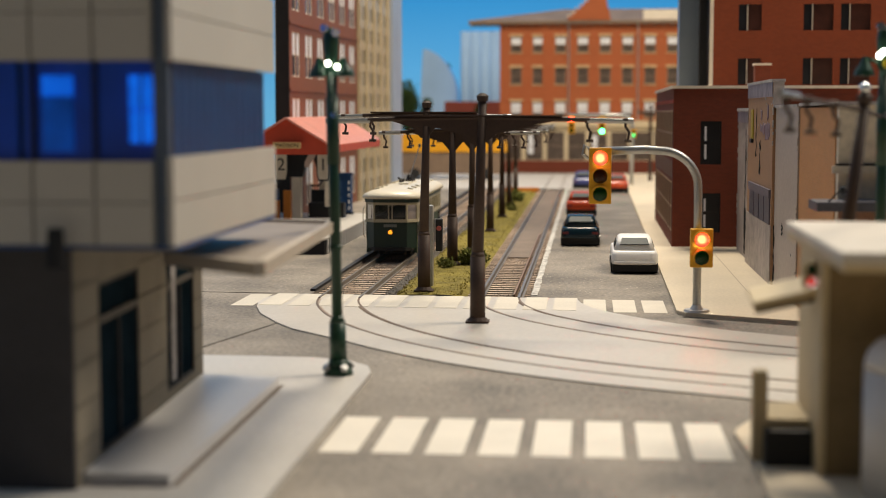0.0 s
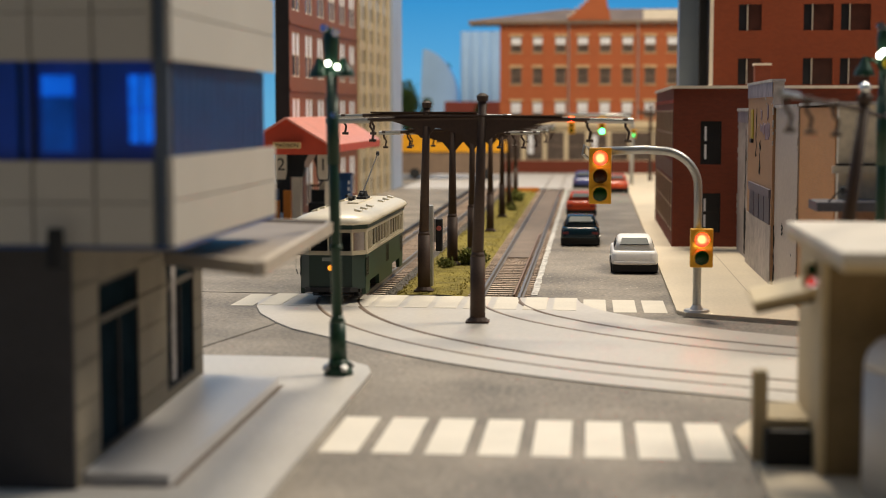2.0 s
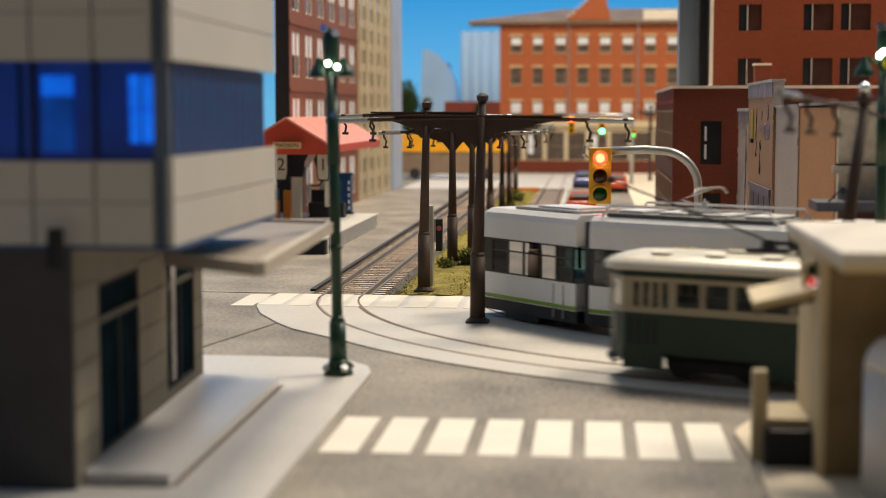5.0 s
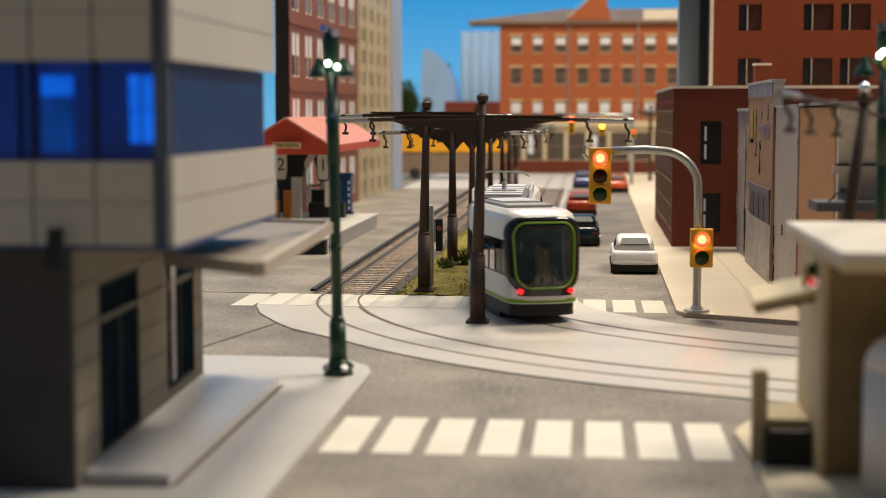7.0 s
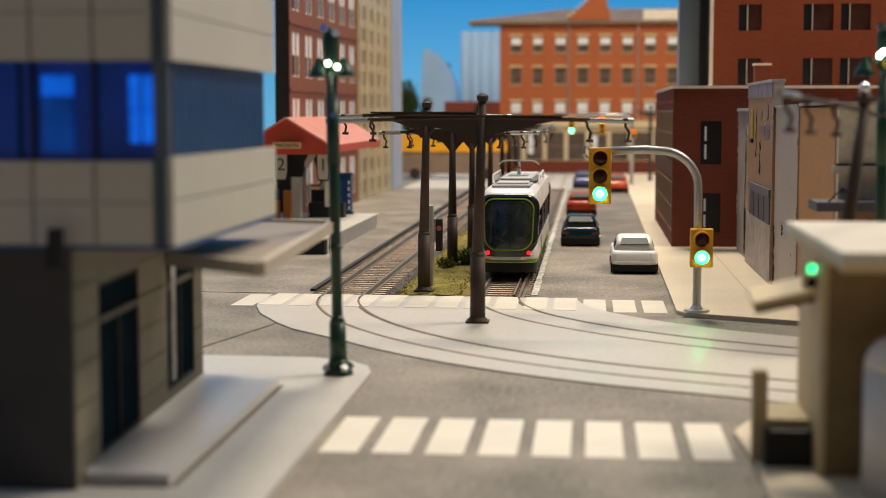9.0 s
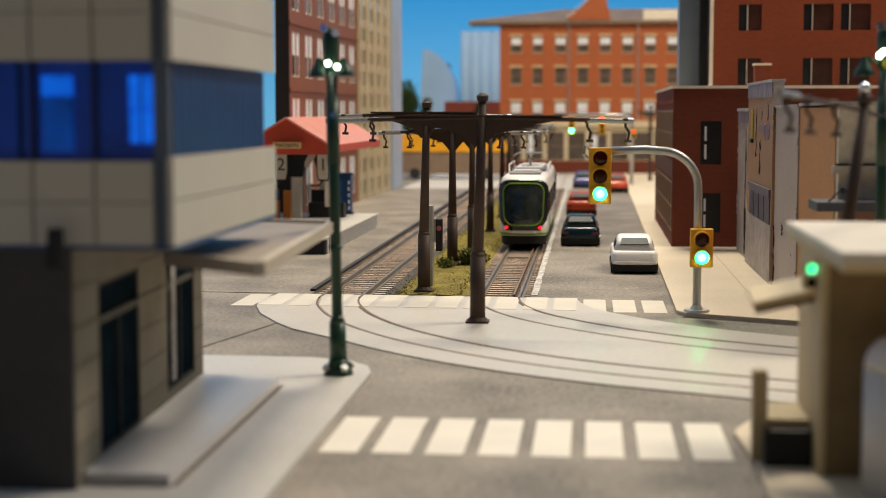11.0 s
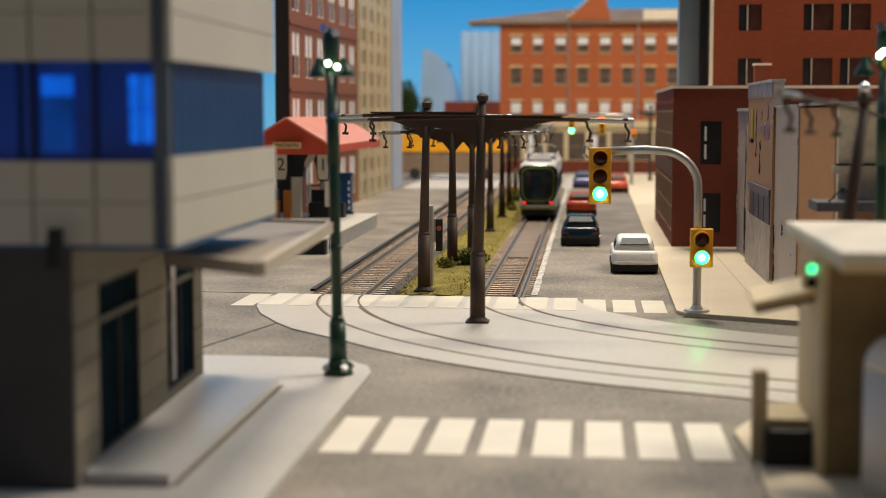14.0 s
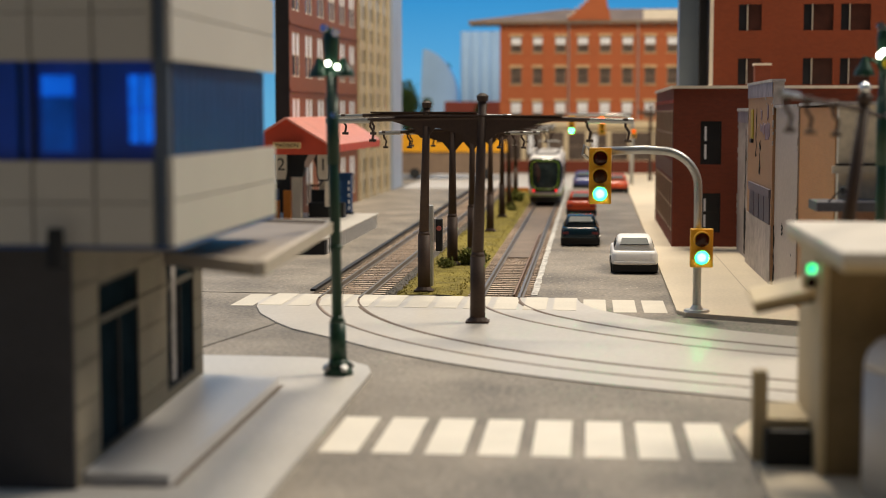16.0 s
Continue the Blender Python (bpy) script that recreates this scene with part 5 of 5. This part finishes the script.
car(-6, 1560, car_paint("violet_gloss", (0.06, 0.075, 0.22)), "dark violet car in the far lane")
car(25.5, 1488, car_paint("crimson_gloss", (0.50, 0.08, 0.03)), "red car parked at the far kerb")

# yellow bus across the far street
bus = tagged(empty("yellow_wagon", -158, 1740, 0.4), "yellow round-roofed wagon crossing the far street", "wagon")
prof = [(31, -66), (44, -64), (51, -58), (55, -46), (57, -20), (57, 30), (54, 50), (46, 60), (36, 63), (31, 64)]
bm_ = bmn()
vs = [bm_.verts.new((x, 0, z)) for z, x in prof]
ws = [bm_.verts.new((x, 28, z)) for z, x in prof]
bm_.faces.new(vs)
bm_.faces.new(ws[::-1])
for i in range(len(prof)):
    bm_.faces.new((vs[i], vs[(i + 1) % len(prof)], ws[(i + 1) % len(prof)], ws[i]))
part("body", bm_, YELLOW, bus, bevel=1.0)
for i in range(6):
    part("rib", obox(-50 + i * 19, -49 + i * 19, -0.5, 0.2, 31.5, 50), YELLOW, bus)
for x in (-42, 40):
    part("wheel", cyl(bmn(), (x, -0.5, 6.4), (x, 5, 6.4), 6, n=18), RUBBER, bus)
part("skirt", obox(-60, 60, 1, 27, 6, 31), mat("brown_chassis", (0.22, 0.15, 0.10), 0.7), bus, "brown lower body")

# ---- the old tram: body on two trucks ----


def plan(l, w, r, cut):
    """Outline of a car body: flat ends with angled corners."""
    return [(l, -w + r), (l, w - r), (l - cut, w), (-l + cut, w), (-l, w - r), (-l, -w + r), (-l + cut, -w), (l - cut, -w)]


tram = tagged(empty("old_tram"), "old cream and dark green tram with a roof trolley pole", "tram")
HL_, HW = 66.0, 13.6
P8 = plan(HL_, HW, 5.0, 6.0)
part("lower_body", prism(bmn(), plan(HL_ - 0.4, HW - 0.4, 5.0, 6.0), 8.4, 20.6), TRAMGREEN, tram)
for s in (-1, 1):
    for a, b_ in ((-60, -48), (-21, 21), (48, 60)):
        part("skirt", obox(a, b_, s * 12.3 - 0.8, s * 12.3 + 0.8, 4.0, 9.7), TRAMGREEN, tram)
floor_ = part("underframe", obox(-60, 60, -8, 8, 6.8, 9.6), BLACK, tram)
ww, dw = 7.6, 2.6
sops = []
u = 3.0
pat = ["d"] + ["w"] * 5 + ["d"] + ["w"] * 4 + ["d"]
for c in pat:
    if c == "d":
        for k in range(4):
            sops.append((u + k * dw, u + k * dw + 1.5, 21.6, 28.8))
        u += 4 * dw + 1.2
    else:
        sops.append((u, u + 6.3, 22.0, 28.8))
        u += ww
body = bmn()
panes = []
for i in range(8):
    a, b_ = P8[i], P8[(i + 1) % 8]
    ln = (Vector(b_) - Vector(a)).length
    if ln > 60:
        k = ln / (u + 2)
        ops = [(o[0] * k, o[1] * k, o[2], o[3]) for o in sops]
    elif ln > 12:
        ops = [(0.6, 7.4, 21.6, 28.9), (8.0, ln - 8.0, 21.6, 28.9), (ln - 7.4, ln - 0.6, 21.6, 28.9)]
    else:
        ops = [(0.7, ln - 0.7, 21.6, 28.9)]
    m = wall(body, a, b_, 20.62, 30.2, ops, 0.9)
    panes += [(m, o) for o in ops]
part("window_band", body, TRAMCREAM, tram, "cream window band")
for m, o in panes:
    pane("pane", m, o, GLASS, tram, 0.4, 0.2)
part("belt_rail", prism(bmn(), plan(HL_ + 0.3, HW + 0.3, 5.0, 6.0), 20.0, 20.9), TRAMCREAM, tram)
part("letter_board", prism(bmn(), plan(HL_ + 0.4, HW + 0.4, 5.2, 6.2), 30.2, 32.3), TRAMDARK, tram)
rl = []
for z, k, d in ((32.0, 1.3, 1.4), (33.0, 1.5, 1.6), (34.2, 0.8, 1.0), (35.4, -1.2, -0.8), (36.3, -4.0, -3.2), (36.8, -7.5, -8.0)):
    rl.append((z, [(x + (d if x > 0 else -d), y + (1 if y > 0 else -1) * (k if abs(y) > 9 else k * 0.6)) for x, y in P8]))
smooth(part("roof", stack(bmn(), rl), TRAMROOF, tram, "cream domed roof"))
for x in (-50, -34, -18, 0, 18, 34, 50):
    for s in (-1, 1):
        if abs(x) > 1:
            part("roof_vent", box(bmn(), -2.6, 2.6, -1.3, 1.3, -0.7, 0.9, Matrix.Translation((x, s * 8.6, 36.3)) @ Matrix.Rotation(-s * 0.25, 4, "X")), TRAMROOF, tram)
part("roof_board", obox(-34, 8, -2.4, 2.4, 36.7, 37.5), TRAMROOF, tram)
tp = part("trolley_base", box(box(cyl(bmn(), (-22, 0, 38), (-22, 0, 41), 2.6, 1.6), -28, -16, -2.2, 2.2, 37.5, 38.5), -24, -14, -0.5, 0.5, 39.6, 40.6), BLACK, tram, "black trolley pole base")
part("trolley_pole", cyl(bmn(), (-22, 0, 40.5), (-70, 0, 56.5), 0.38, 0.3, 8), BLACK, tp)
part("trolley_wheel", cyl(bmn(), (-70, -0.7, 56.5), (-70, 0.7, 56.5), 1.1, n=12), BLACK, tp)
part("spare_pole", cyl(bmn(), (-12, -3.2, 38.2), (6, -3.2, 40.2), 0.6, n=8), BLACK, tram)
part("pole_rest", obox(-13, -8, -4.6, -2, 37.2, 39.2), BLACK, tram)
part("seats", obox(-58, 58, -9.5, 9.5, 20.7, 22.6), SEAT, tram, "dark tram seats")
for s in (1, -1):
    hd = part("headlamp", cyl(bmn(), (s * 65.4, 0, 15.0), (s * 66.4, 0, 15.0), 1.5, n=18), BLACK, tram)
    part("headlamp_bulb", cyl(bmn(), (s * 66.3, 0, 15.0), (s * 66.7, 0, 15.0), 1.1, n=18), HEADLAMP if s > 0 else GREYWIN, hd)
    part("number_bar", obox(min(s * 65.6, s * 66.0), max(s * 65.6, s * 66.0), -3.4, 3.4, 17.6, 19.0), mat("faded_number", (0.20, 0.22, 0.2), 0.6), tram)
    part("bumper", prism(bmn(), [(s * 64.5, -10.5), (s * 67, -8), (s * 67, 8), (s * 64.5, 10.5)], 5.4, 7.2), BLACK, tram)
    # Darker green puts the shade of the unlit ends into the apron's paint.
    part("end_apron", prism(bmn(), [(s * 60.2, -12.8), (s * 65.8, -8.6), (s * 65.8, 8.6), (s * 60.2, 12.8)], 6.4, 20.0), TRAMDARK, tram, "end apron, green darkened for its shaded end")
    part("fender", tube(bmn(), [(s * 64, -7, 8), (s * 65.8, -7, 4.2), (s * 65.8, 7, 4.2), (s * 64, 7, 8)], 0.35, 6), BLACK, tram)
    part("grab_rail", tube(bmn(), [(s * 62.2, -13.9, 12), (s * 62.2, -14.6, 14), (s * 62.2, -14.6, 26), (s * 62.2, -13.9, 28)], 0.28, 6), CHROME, tram)


def truck(name, parent, wb=20, r=5.0):
    e = part(name, box(bmn(), -wb / 2 - 4, wb / 2 + 4, -9.0, -7.4, 3.4, 6.4), BLACK, parent, "black wheel truck")
    bm = bmn()
    box(bm, -wb / 2 - 4, wb / 2 + 4, 7.4, 9.0, 3.4, 6.4)
    box(bm, -3, 3, -7.4, 7.4, 4, 6.6)
    part("side_frame", bm, BLACK, e)
    for sx in (-1, 1):
        for sy in (-1, 1):
            part("wheel", cyl(bmn(), (sx * wb / 2, sy * 7.2 - 1, 1.15 + r), (sx * wb / 2, sy * 7.2 + 1, 1.15 + r), r, n=22), RUBBER, e)
    return e


for s in (-1, 1):
    for xc in (-57.5, -8.5, 52):
        for k in range(4):
            part("door_slot", obox(xc + k * 2.5 - 0.55, xc + k * 2.5 + 0.55, min(s * 13.15, s * 13.35), max(s * 13.15, s * 13.35), 11.2, 18.6), DARKWIN, tram)
    for a, b_ in ((-17, -6), (-3, 8), (11, 18)):
        part("equipment_box", obox(a, b_, s * 9 - 2.4, s * 9 + 2.4, 3.6, 8.9), BLACK, tram)
tr_f, tr_r = truck("truck", tram), truck("truck", tram)

# ---- the modern tram: two end sections hung on a middle one ----
lrv = tagged(empty("modern_tram"), "white low-floor articulated tram with lime green stripes", "tram")
W2 = 13.2


def shell(x0, x1, name, parent, nose=0):
    """One body section from x0 to x1 (x0 < x1), with a rounded nose at x1 where asked. Its mesh is the white skin under and over the windows."""
    def outline(off=0.0):
        w = W2 + off
        if nose:
            arc = []
            for i in range(17):
                a = radians(-90 + 180 * i / 16)
                arc.append((x1 - 13 + (13 + off) * math.cos(a) ** 0.42, w * math.copysign(abs(math.sin(a)) ** 0.72, math.sin(a))))
            return [(x0, -w)] + arc + [(x0, w)]
        return [(x0, -w), (x1, -w), (x1, w), (x0, w)]

    def lean(pts, d):
        return [(x - (d * max(0, min(1, (x - x1 + 13) / 11)) if nose else 0), y) for x, y in pts]

    low = stack(bmn(), [(7.75, outline(-0.3)), (8.2, outline(0.0)), (17.4, outline(0.0))])
    body = part(name, low, TRAMWHITE, parent, "white tram section")
    part("stripe", prism(bmn(), outline(0.15), 8.15, 9.5), LIME, body, "lime green stripe")
    part("skirt", prism(bmn(), outline(-0.7), 3.4, 7.73), BLACK, body, "black skirt")
    up = part("upper_band", stack(bmn(), [(30.2, lean(outline(0.0), 0.8)), (37.5, lean(outline(0.0), 2.6)), (39.5, lean(outline(-0.6), 3.6)), (41.0, lean(outline(-2.4), 5.5))]), TRAMWHITE, body, "white upper band")
    for ob in (body, up):
        for p in ob.data.polygons:
            p.use_smooth = nose > 0 and p.normal.x > 0.12 and abs(p.normal.z) < 0.9
    return body


def side_windows(x0, x1, parent, doors=()):
    """Window band of a section: dark posts, tinted panes, both sides."""
    n = max(1, round((x1 - x0) / 9.5))
    ops = [((x1 - x0) * i / n + 0.5, (x1 - x0) * (i + 1) / n - 0.5, 18.0, 29.6) for i in range(n)]
    for s, a, b_ in ((-1, (x0, -W2 + 0.05), (x1, -W2 + 0.05)), (1, (x1, W2 - 0.05), (x0, W2 - 0.05))):
        w = bmn()
        m = wall(w, a, b_, 17.4, 30.2, ops, 0.7)
        fr = part("window_band", w, MASK, parent, "black window band")
        for o in ops:
            pane("pane", m, o, TINT, fr, 0.25, 0.2)
        mu = bmn()
        for o in ops:
            box(mu, o[0], o[1], 0.05, 0.35, 25.6, 26.2, m)
        part("window_mullion", mu, MASK, fr)
        for d in doors:
            box_ = bmn()
            for k in (0, 5.4):
                                box(box_, d + k, d + k + 0.5, -0.25, 0, 17.6, 29.4, Matrix.Translation((0, s * W2, 0)) @ (Matrix.Identity(4) if s < 0 else Matrix.Rotation(math.pi, 4, "X") @ Matrix.Translation((0, 0, -34))))
            part("door_post", box_, TRAMGREY, fr)


def end_section(name):
    """End section, its joint at x = 0 and its nose at x = 64."""
    b_ = shell(1.5, 64, name, lrv, nose=1)
    side_windows(3.0, 50.5, b_, (8,))
    part("cab_glass_side", box(bmn(), 51.0, 56.5, -W2 + 0.2, -W2 + 0.9, 17.4, 30.2), MASK, b_)
    part("cab_glass_side", box(bmn(), 51.0, 56.5, W2 - 0.9, W2 - 0.2, 17.4, 30.2), MASK, b_)
    # black front mask, slightly raked, with its lime outline
    cs = []
    for cx, cz, t0 in ((8.2, 33.0, 0), (-8.2, 33.0, 90), (-6.2, 18.9, 180), (6.2, 18.9, 270)):
        for j in range(7):
            t_, rad = radians(t0 + j * 15), 5.8 if cz > 25 else 7.2
            cs.append((cx + rad * math.cos(t_), cz + rad * math.sin(t_)))
    def fx(y, z, d=0.0):
        return 64.5 + d - 0.020 * y * y - max(0, z - 16) * 0.09
    mk = bmn()
    n = len(cs)
    rings = [[mk.verts.new((57, y, z)) for y, z in cs]]
    for k in (1.0, 0.92, 0.7, 0.45, 0.2):
        rings.append([mk.verts.new((fx(y * k, 25 + (z - 25) * k, 0.55 if k < 1 else 0.1), y * k, 25 + (z - 25) * k)) for y, z in cs])
    for a, b2 in zip(rings, rings[1:]):
        for i in range(n):
            mk.faces.new((a[i], a[(i + 1) % n], b2[(i + 1) % n], b2[i]))
    mk.faces.new(rings[0][::-1])
    mk.faces.new(rings[-1])
    smooth(part("front_mask", mk, MASK, b_, "glossy black front mask"))
    part("mask_outline", tube(bmn(), [(fx(y * 0.81, 25 + (z - 25) * 0.86, 0.6), y * 0.81, 25 + (z - 25) * 0.86) for y, z in cs], 0.45, 6, closed=True), LIME, b_, "lime green mask outline")
    part("side_cheek", prism(bmn(), [(57, -12.4), (62.6, -9.2), (62.6, 9.2), (57, 12.4)], 17.42, 30.18), MASK, b_)
    gs = bmn()
    rg = [[gs.verts.new((fx(y * k, 25 + (z - 25) * k, 0.72), y * k, 25 + (z - 25) * k)) for y, z in cs] for k in (0.79, 0.6, 0.35, 0.12)]
    for a, b2 in zip(rg, rg[1:]):
        for i in range(n):
            gs.faces.new((a[i], a[(i + 1) % n], b2[(i + 1) % n], b2[i]))
    gs.faces.new(rg[-1])
    smooth(part("windshield", gs, SHIELD, b_, "dark teal windshield"))
    part("sign_box", box(bmn(), 61.6, 62.9, -6.5, 6.5, 32.0, 35.2), mat("destination_glass", (0.03, 0.016, 0.010), 0.2), b_)
    part("wiper", cyl(bmn(), (65.1, -1.0, 17.2), (64.6, -6.5, 19.6), 0.2, n=6), BLACK, b_)
    for s in (-1, 1):
        part("tail_light", cyl(bmn(), (63.0, s * 9.3, 12.4), (64.4, s * 9.3, 12.4), 0.95, n=16), TAILLAMP, b_, "glowing red tail lamp")
    part("bumper", prism(bmn(), [(56, -12.8), (61.5, -10.6), (64.9, -6), (64.9, 6), (61.5, 10.6), (56, 12.8)], 9.2, 10.6), TRAMWHITE, b_)
    part("lamp_strip", prism(bmn(), [(57, -11.0), (62.6, -10.0), (64.6, -6), (64.6, 6), (62.6, 10.0), (57, 12.2)], 10.7, 14.6), MASK, b_)
    part("roof_pod", obox(6, 42, -9, 9, 41.0, 42.2), TRAMGREY, b_, "grey roof equipment", bevel=0.5)
    part("roof_lid", obox(8, 30, -7.5, 7.5, 42.2, 42.9), TRAMWHITE, b_)
    part("interior", obox(3, 54, -11.5, 11.5, 17.45, 19.0), PALESEAT, b_)
    part("truck_cover", obox(24, 44, -11.9, 11.9, 1.2, 6.4), BLACK, b_)
    for s in (-1, 1):
        for x in (28, 40):
            part("wheel", cyl(bmn(), (x, s * 7.2 - 1, 4.6), (x, s * 7.2 + 1, 4.6), 3.5, n=18), RUBBER, b_)
    return b_


mid = shell(-37, 37, "middle_section", lrv)
side_windows(-36, 36, mid, (-26, 14))
part("interior", obox(-36, 36, -11.5, 11.5, 17.45, 19.0), PALESEAT, mid)
part("roof_pod", obox(-32, 32, -10.5, 10.5, 41.0, 42.4), mat("dark_roof_deck", (0.10, 0.095, 0.09), 0.6, vary=0.2), mid, "grey roof equipment", bevel=0.4)
for x in (-24, -8, 8, 24):
    part("roof_rib", obox(x - 5, x + 5, -8, 8, 42.4, 43.4), TRAMWHITE, mid, bevel=0.3)
for s in (-1, 1):
    part("roof_rail", tube(bmn(), [(-33, s * 11.4, 41), (-30, s * 11.6, 45), (30, s * 11.6, 45), (33, s * 11.4, 41)], 0.5, 6), TRAMWHITE, mid)
pg = part("pantograph", tube(bmn(), [(-4, 0, 43.4), (9, 0, 47.2), (-2, 0, 51.2)], 0.55, 6), STEEL, mid, "raised grey pantograph")
part("contact_bow", tube(bmn(), [(-2, -10.5, 49.4), (-2, -8.5, 50.9), (-2, -6.5, 51.4), (-2, 6.5, 51.4), (-2, 8.5, 50.9), (-2, 10.5, 49.4)], 0.45, 6), STEEL, pg)
part("base_frame", obox(-8, 6, -5, 5, 42.5, 44), STEEL, pg)
part("insulator", cyl(bmn(), (0, 0, 43.9), (0, 0, 47), 1.0), GREYW, pg)
for s in (-1, 1):
    part("joint_bellows", prism(bmn(), [(s * 37.2 - 2.3, -12), (s * 37.2 + 2.3, -12), (s * 37.2 + 2.3, 12), (s * 37.2 - 2.3, 12)], 4, 39), BELLOWS, mid, "dark articulation bellows")
sec_f, sec_r = end_section("front_section"), end_section("rear_section")

# ---- what moves ----
PCC_S = [(0, -187.5), (0.35, -183), (0.5, -176.5), (1, -114), (1.5, -52), (2.0, -6), (2.4, 30.5), (2.7, 58.5), (3, 89.5), (3.3, 122), (3.5, 145.5), (3.7, 168.5), (3.9, 191), (4.1, 213.5), (4.5, 258), (5.5, 366), (6.5, 460), (7.5, 540), (9, 580), (16, 582)]
LRV_S = [(0, 646), (1, 560), (2, 474), (3.5, 345.5), (3.7, 328), (3.9, 311), (4.5, 260), (5.2, 201), (6.0, 133), (6.3, 107.5), (6.5, 93), (6.8, 68.5), (7, 54), (7.5, 22), (8, -17), (8.5, -55), (9, -98), (11.5, -292), (13, -414), (14.5, -530), (16, -659)]


def s_at(table, t):
    """Place along the track at t, along a smooth line through the table's rows."""
    n = len(table)
    i = max(j for j in range(n) if table[j][0] <= t + 1e-9)
    i = min(i, n - 2)
    (t0, a), (t1, b_) = table[i], table[i + 1]

    def slope(j):
        if j in (0, n - 1):
            return 0.0 if j == 0 and table is PCC_S else (table[min(j + 1, n - 1)][1] - table[max(j - 1, 0)][1]) / (table[min(j + 1, n - 1)][0] - table[max(j - 1, 0)][0])
        return (table[j + 1][1] - table[j - 1][1]) / (table[j + 1][0] - table[j - 1][0])

    d, k = t1 - t0, (t - t0) / (t1 - t0)
    m0, m1 = slope(i) * d, slope(i + 1) * d
    return (2 * k**3 - 3 * k**2 + 1) * a + (k**3 - 2 * k**2 + k) * m0 + (-2 * k**3 + 3 * k**2) * b_ + (k**3 - k**2) * m1


def put(p, d, z=0.0):
    """A pose at p, in millimetres, that looks along d."""
    return Matrix.Translation((p.x * U, p.y * U, z * U)) @ Matrix.Rotation(math.atan2(d.y, d.x), 4, "Z")


def lens_rows(x, y, zs, steps):
    """Poses of a bulb that stands behind one lens after another; steps: (seconds, lens)."""
    rows = []
    for i, (t, k) in enumerate(steps):
        at = pose(x * U, y * U, zs[k] * U)
        if i:
            rows.append((t, at))
        else:
            rows.append((0, at))
        end = steps[i + 1][0] - 0.034 if i + 1 < len(steps) else 16
        rows.append((end, at))
    return rows


def motions():
    old, t_f, t_r = [], [], []
    new_, f_rows, r_rows = [], [], []
    for i in range(0, 161):
        t = i / 10
        s = s_at(PCC_S, t)
        a, b_ = on(INNER, s), on(INNER, s - 68)
        m = put((a + b_) / 2, a - b_)
        old.append((t, m))
        for rows, q in ((t_f, s), (t_r, s - 68)):
            rows.append((t, m.inverted() @ put(on(INNER, q), on(INNER, q + 10) - on(INNER, q - 10))))
        # rear truck at s, rear joint 34 on, front joint 77 on, front truck 34 on
        s = s_at(LRV_S, t)
        rt, rj, fj, ft = (on(OUTER, s - d) for d in (0, 34, 111, 145))
        m = put((rj + fj) / 2, fj - rj)
        new_.append((t, m))
        f_rows.append((t, m.inverted() @ put(fj, ft - fj)))
        r_rows.append((t, m.inverted() @ put(rj, rt - rj)))
    walk(tram, old)
    walk(tr_f, t_f)
    walk(tr_r, t_r)
    walk(lrv, new_)
    walk(sec_f, f_rows)
    walk(sec_r, r_rows)
    walk(b_main, lens_rows(-36.6, -2.5, main_z, [(0, 0), (8.767, 2)]))
    walk(b_low, lens_rows(1.2, -5.7, low_z, [(0, 0), (8.767, 1)]))
    walk(b_fa, lens_rows(-62.5, -3.4, far_a, [(0, 0), (8.767, 2)]))
    walk(b_fb, lens_rows(-31, -3.4, far_b, [(0, 2), (5.6, 1), (7.6, 0)]))
    walk(b_fc, lens_rows(1.5, -6.3, far_c, [(0, 1), (5.6, 0)]))
    walk(b_ks, lens_rows(0, -0.4, ped, [(0, 1), (8.767, 0)]))


motions()
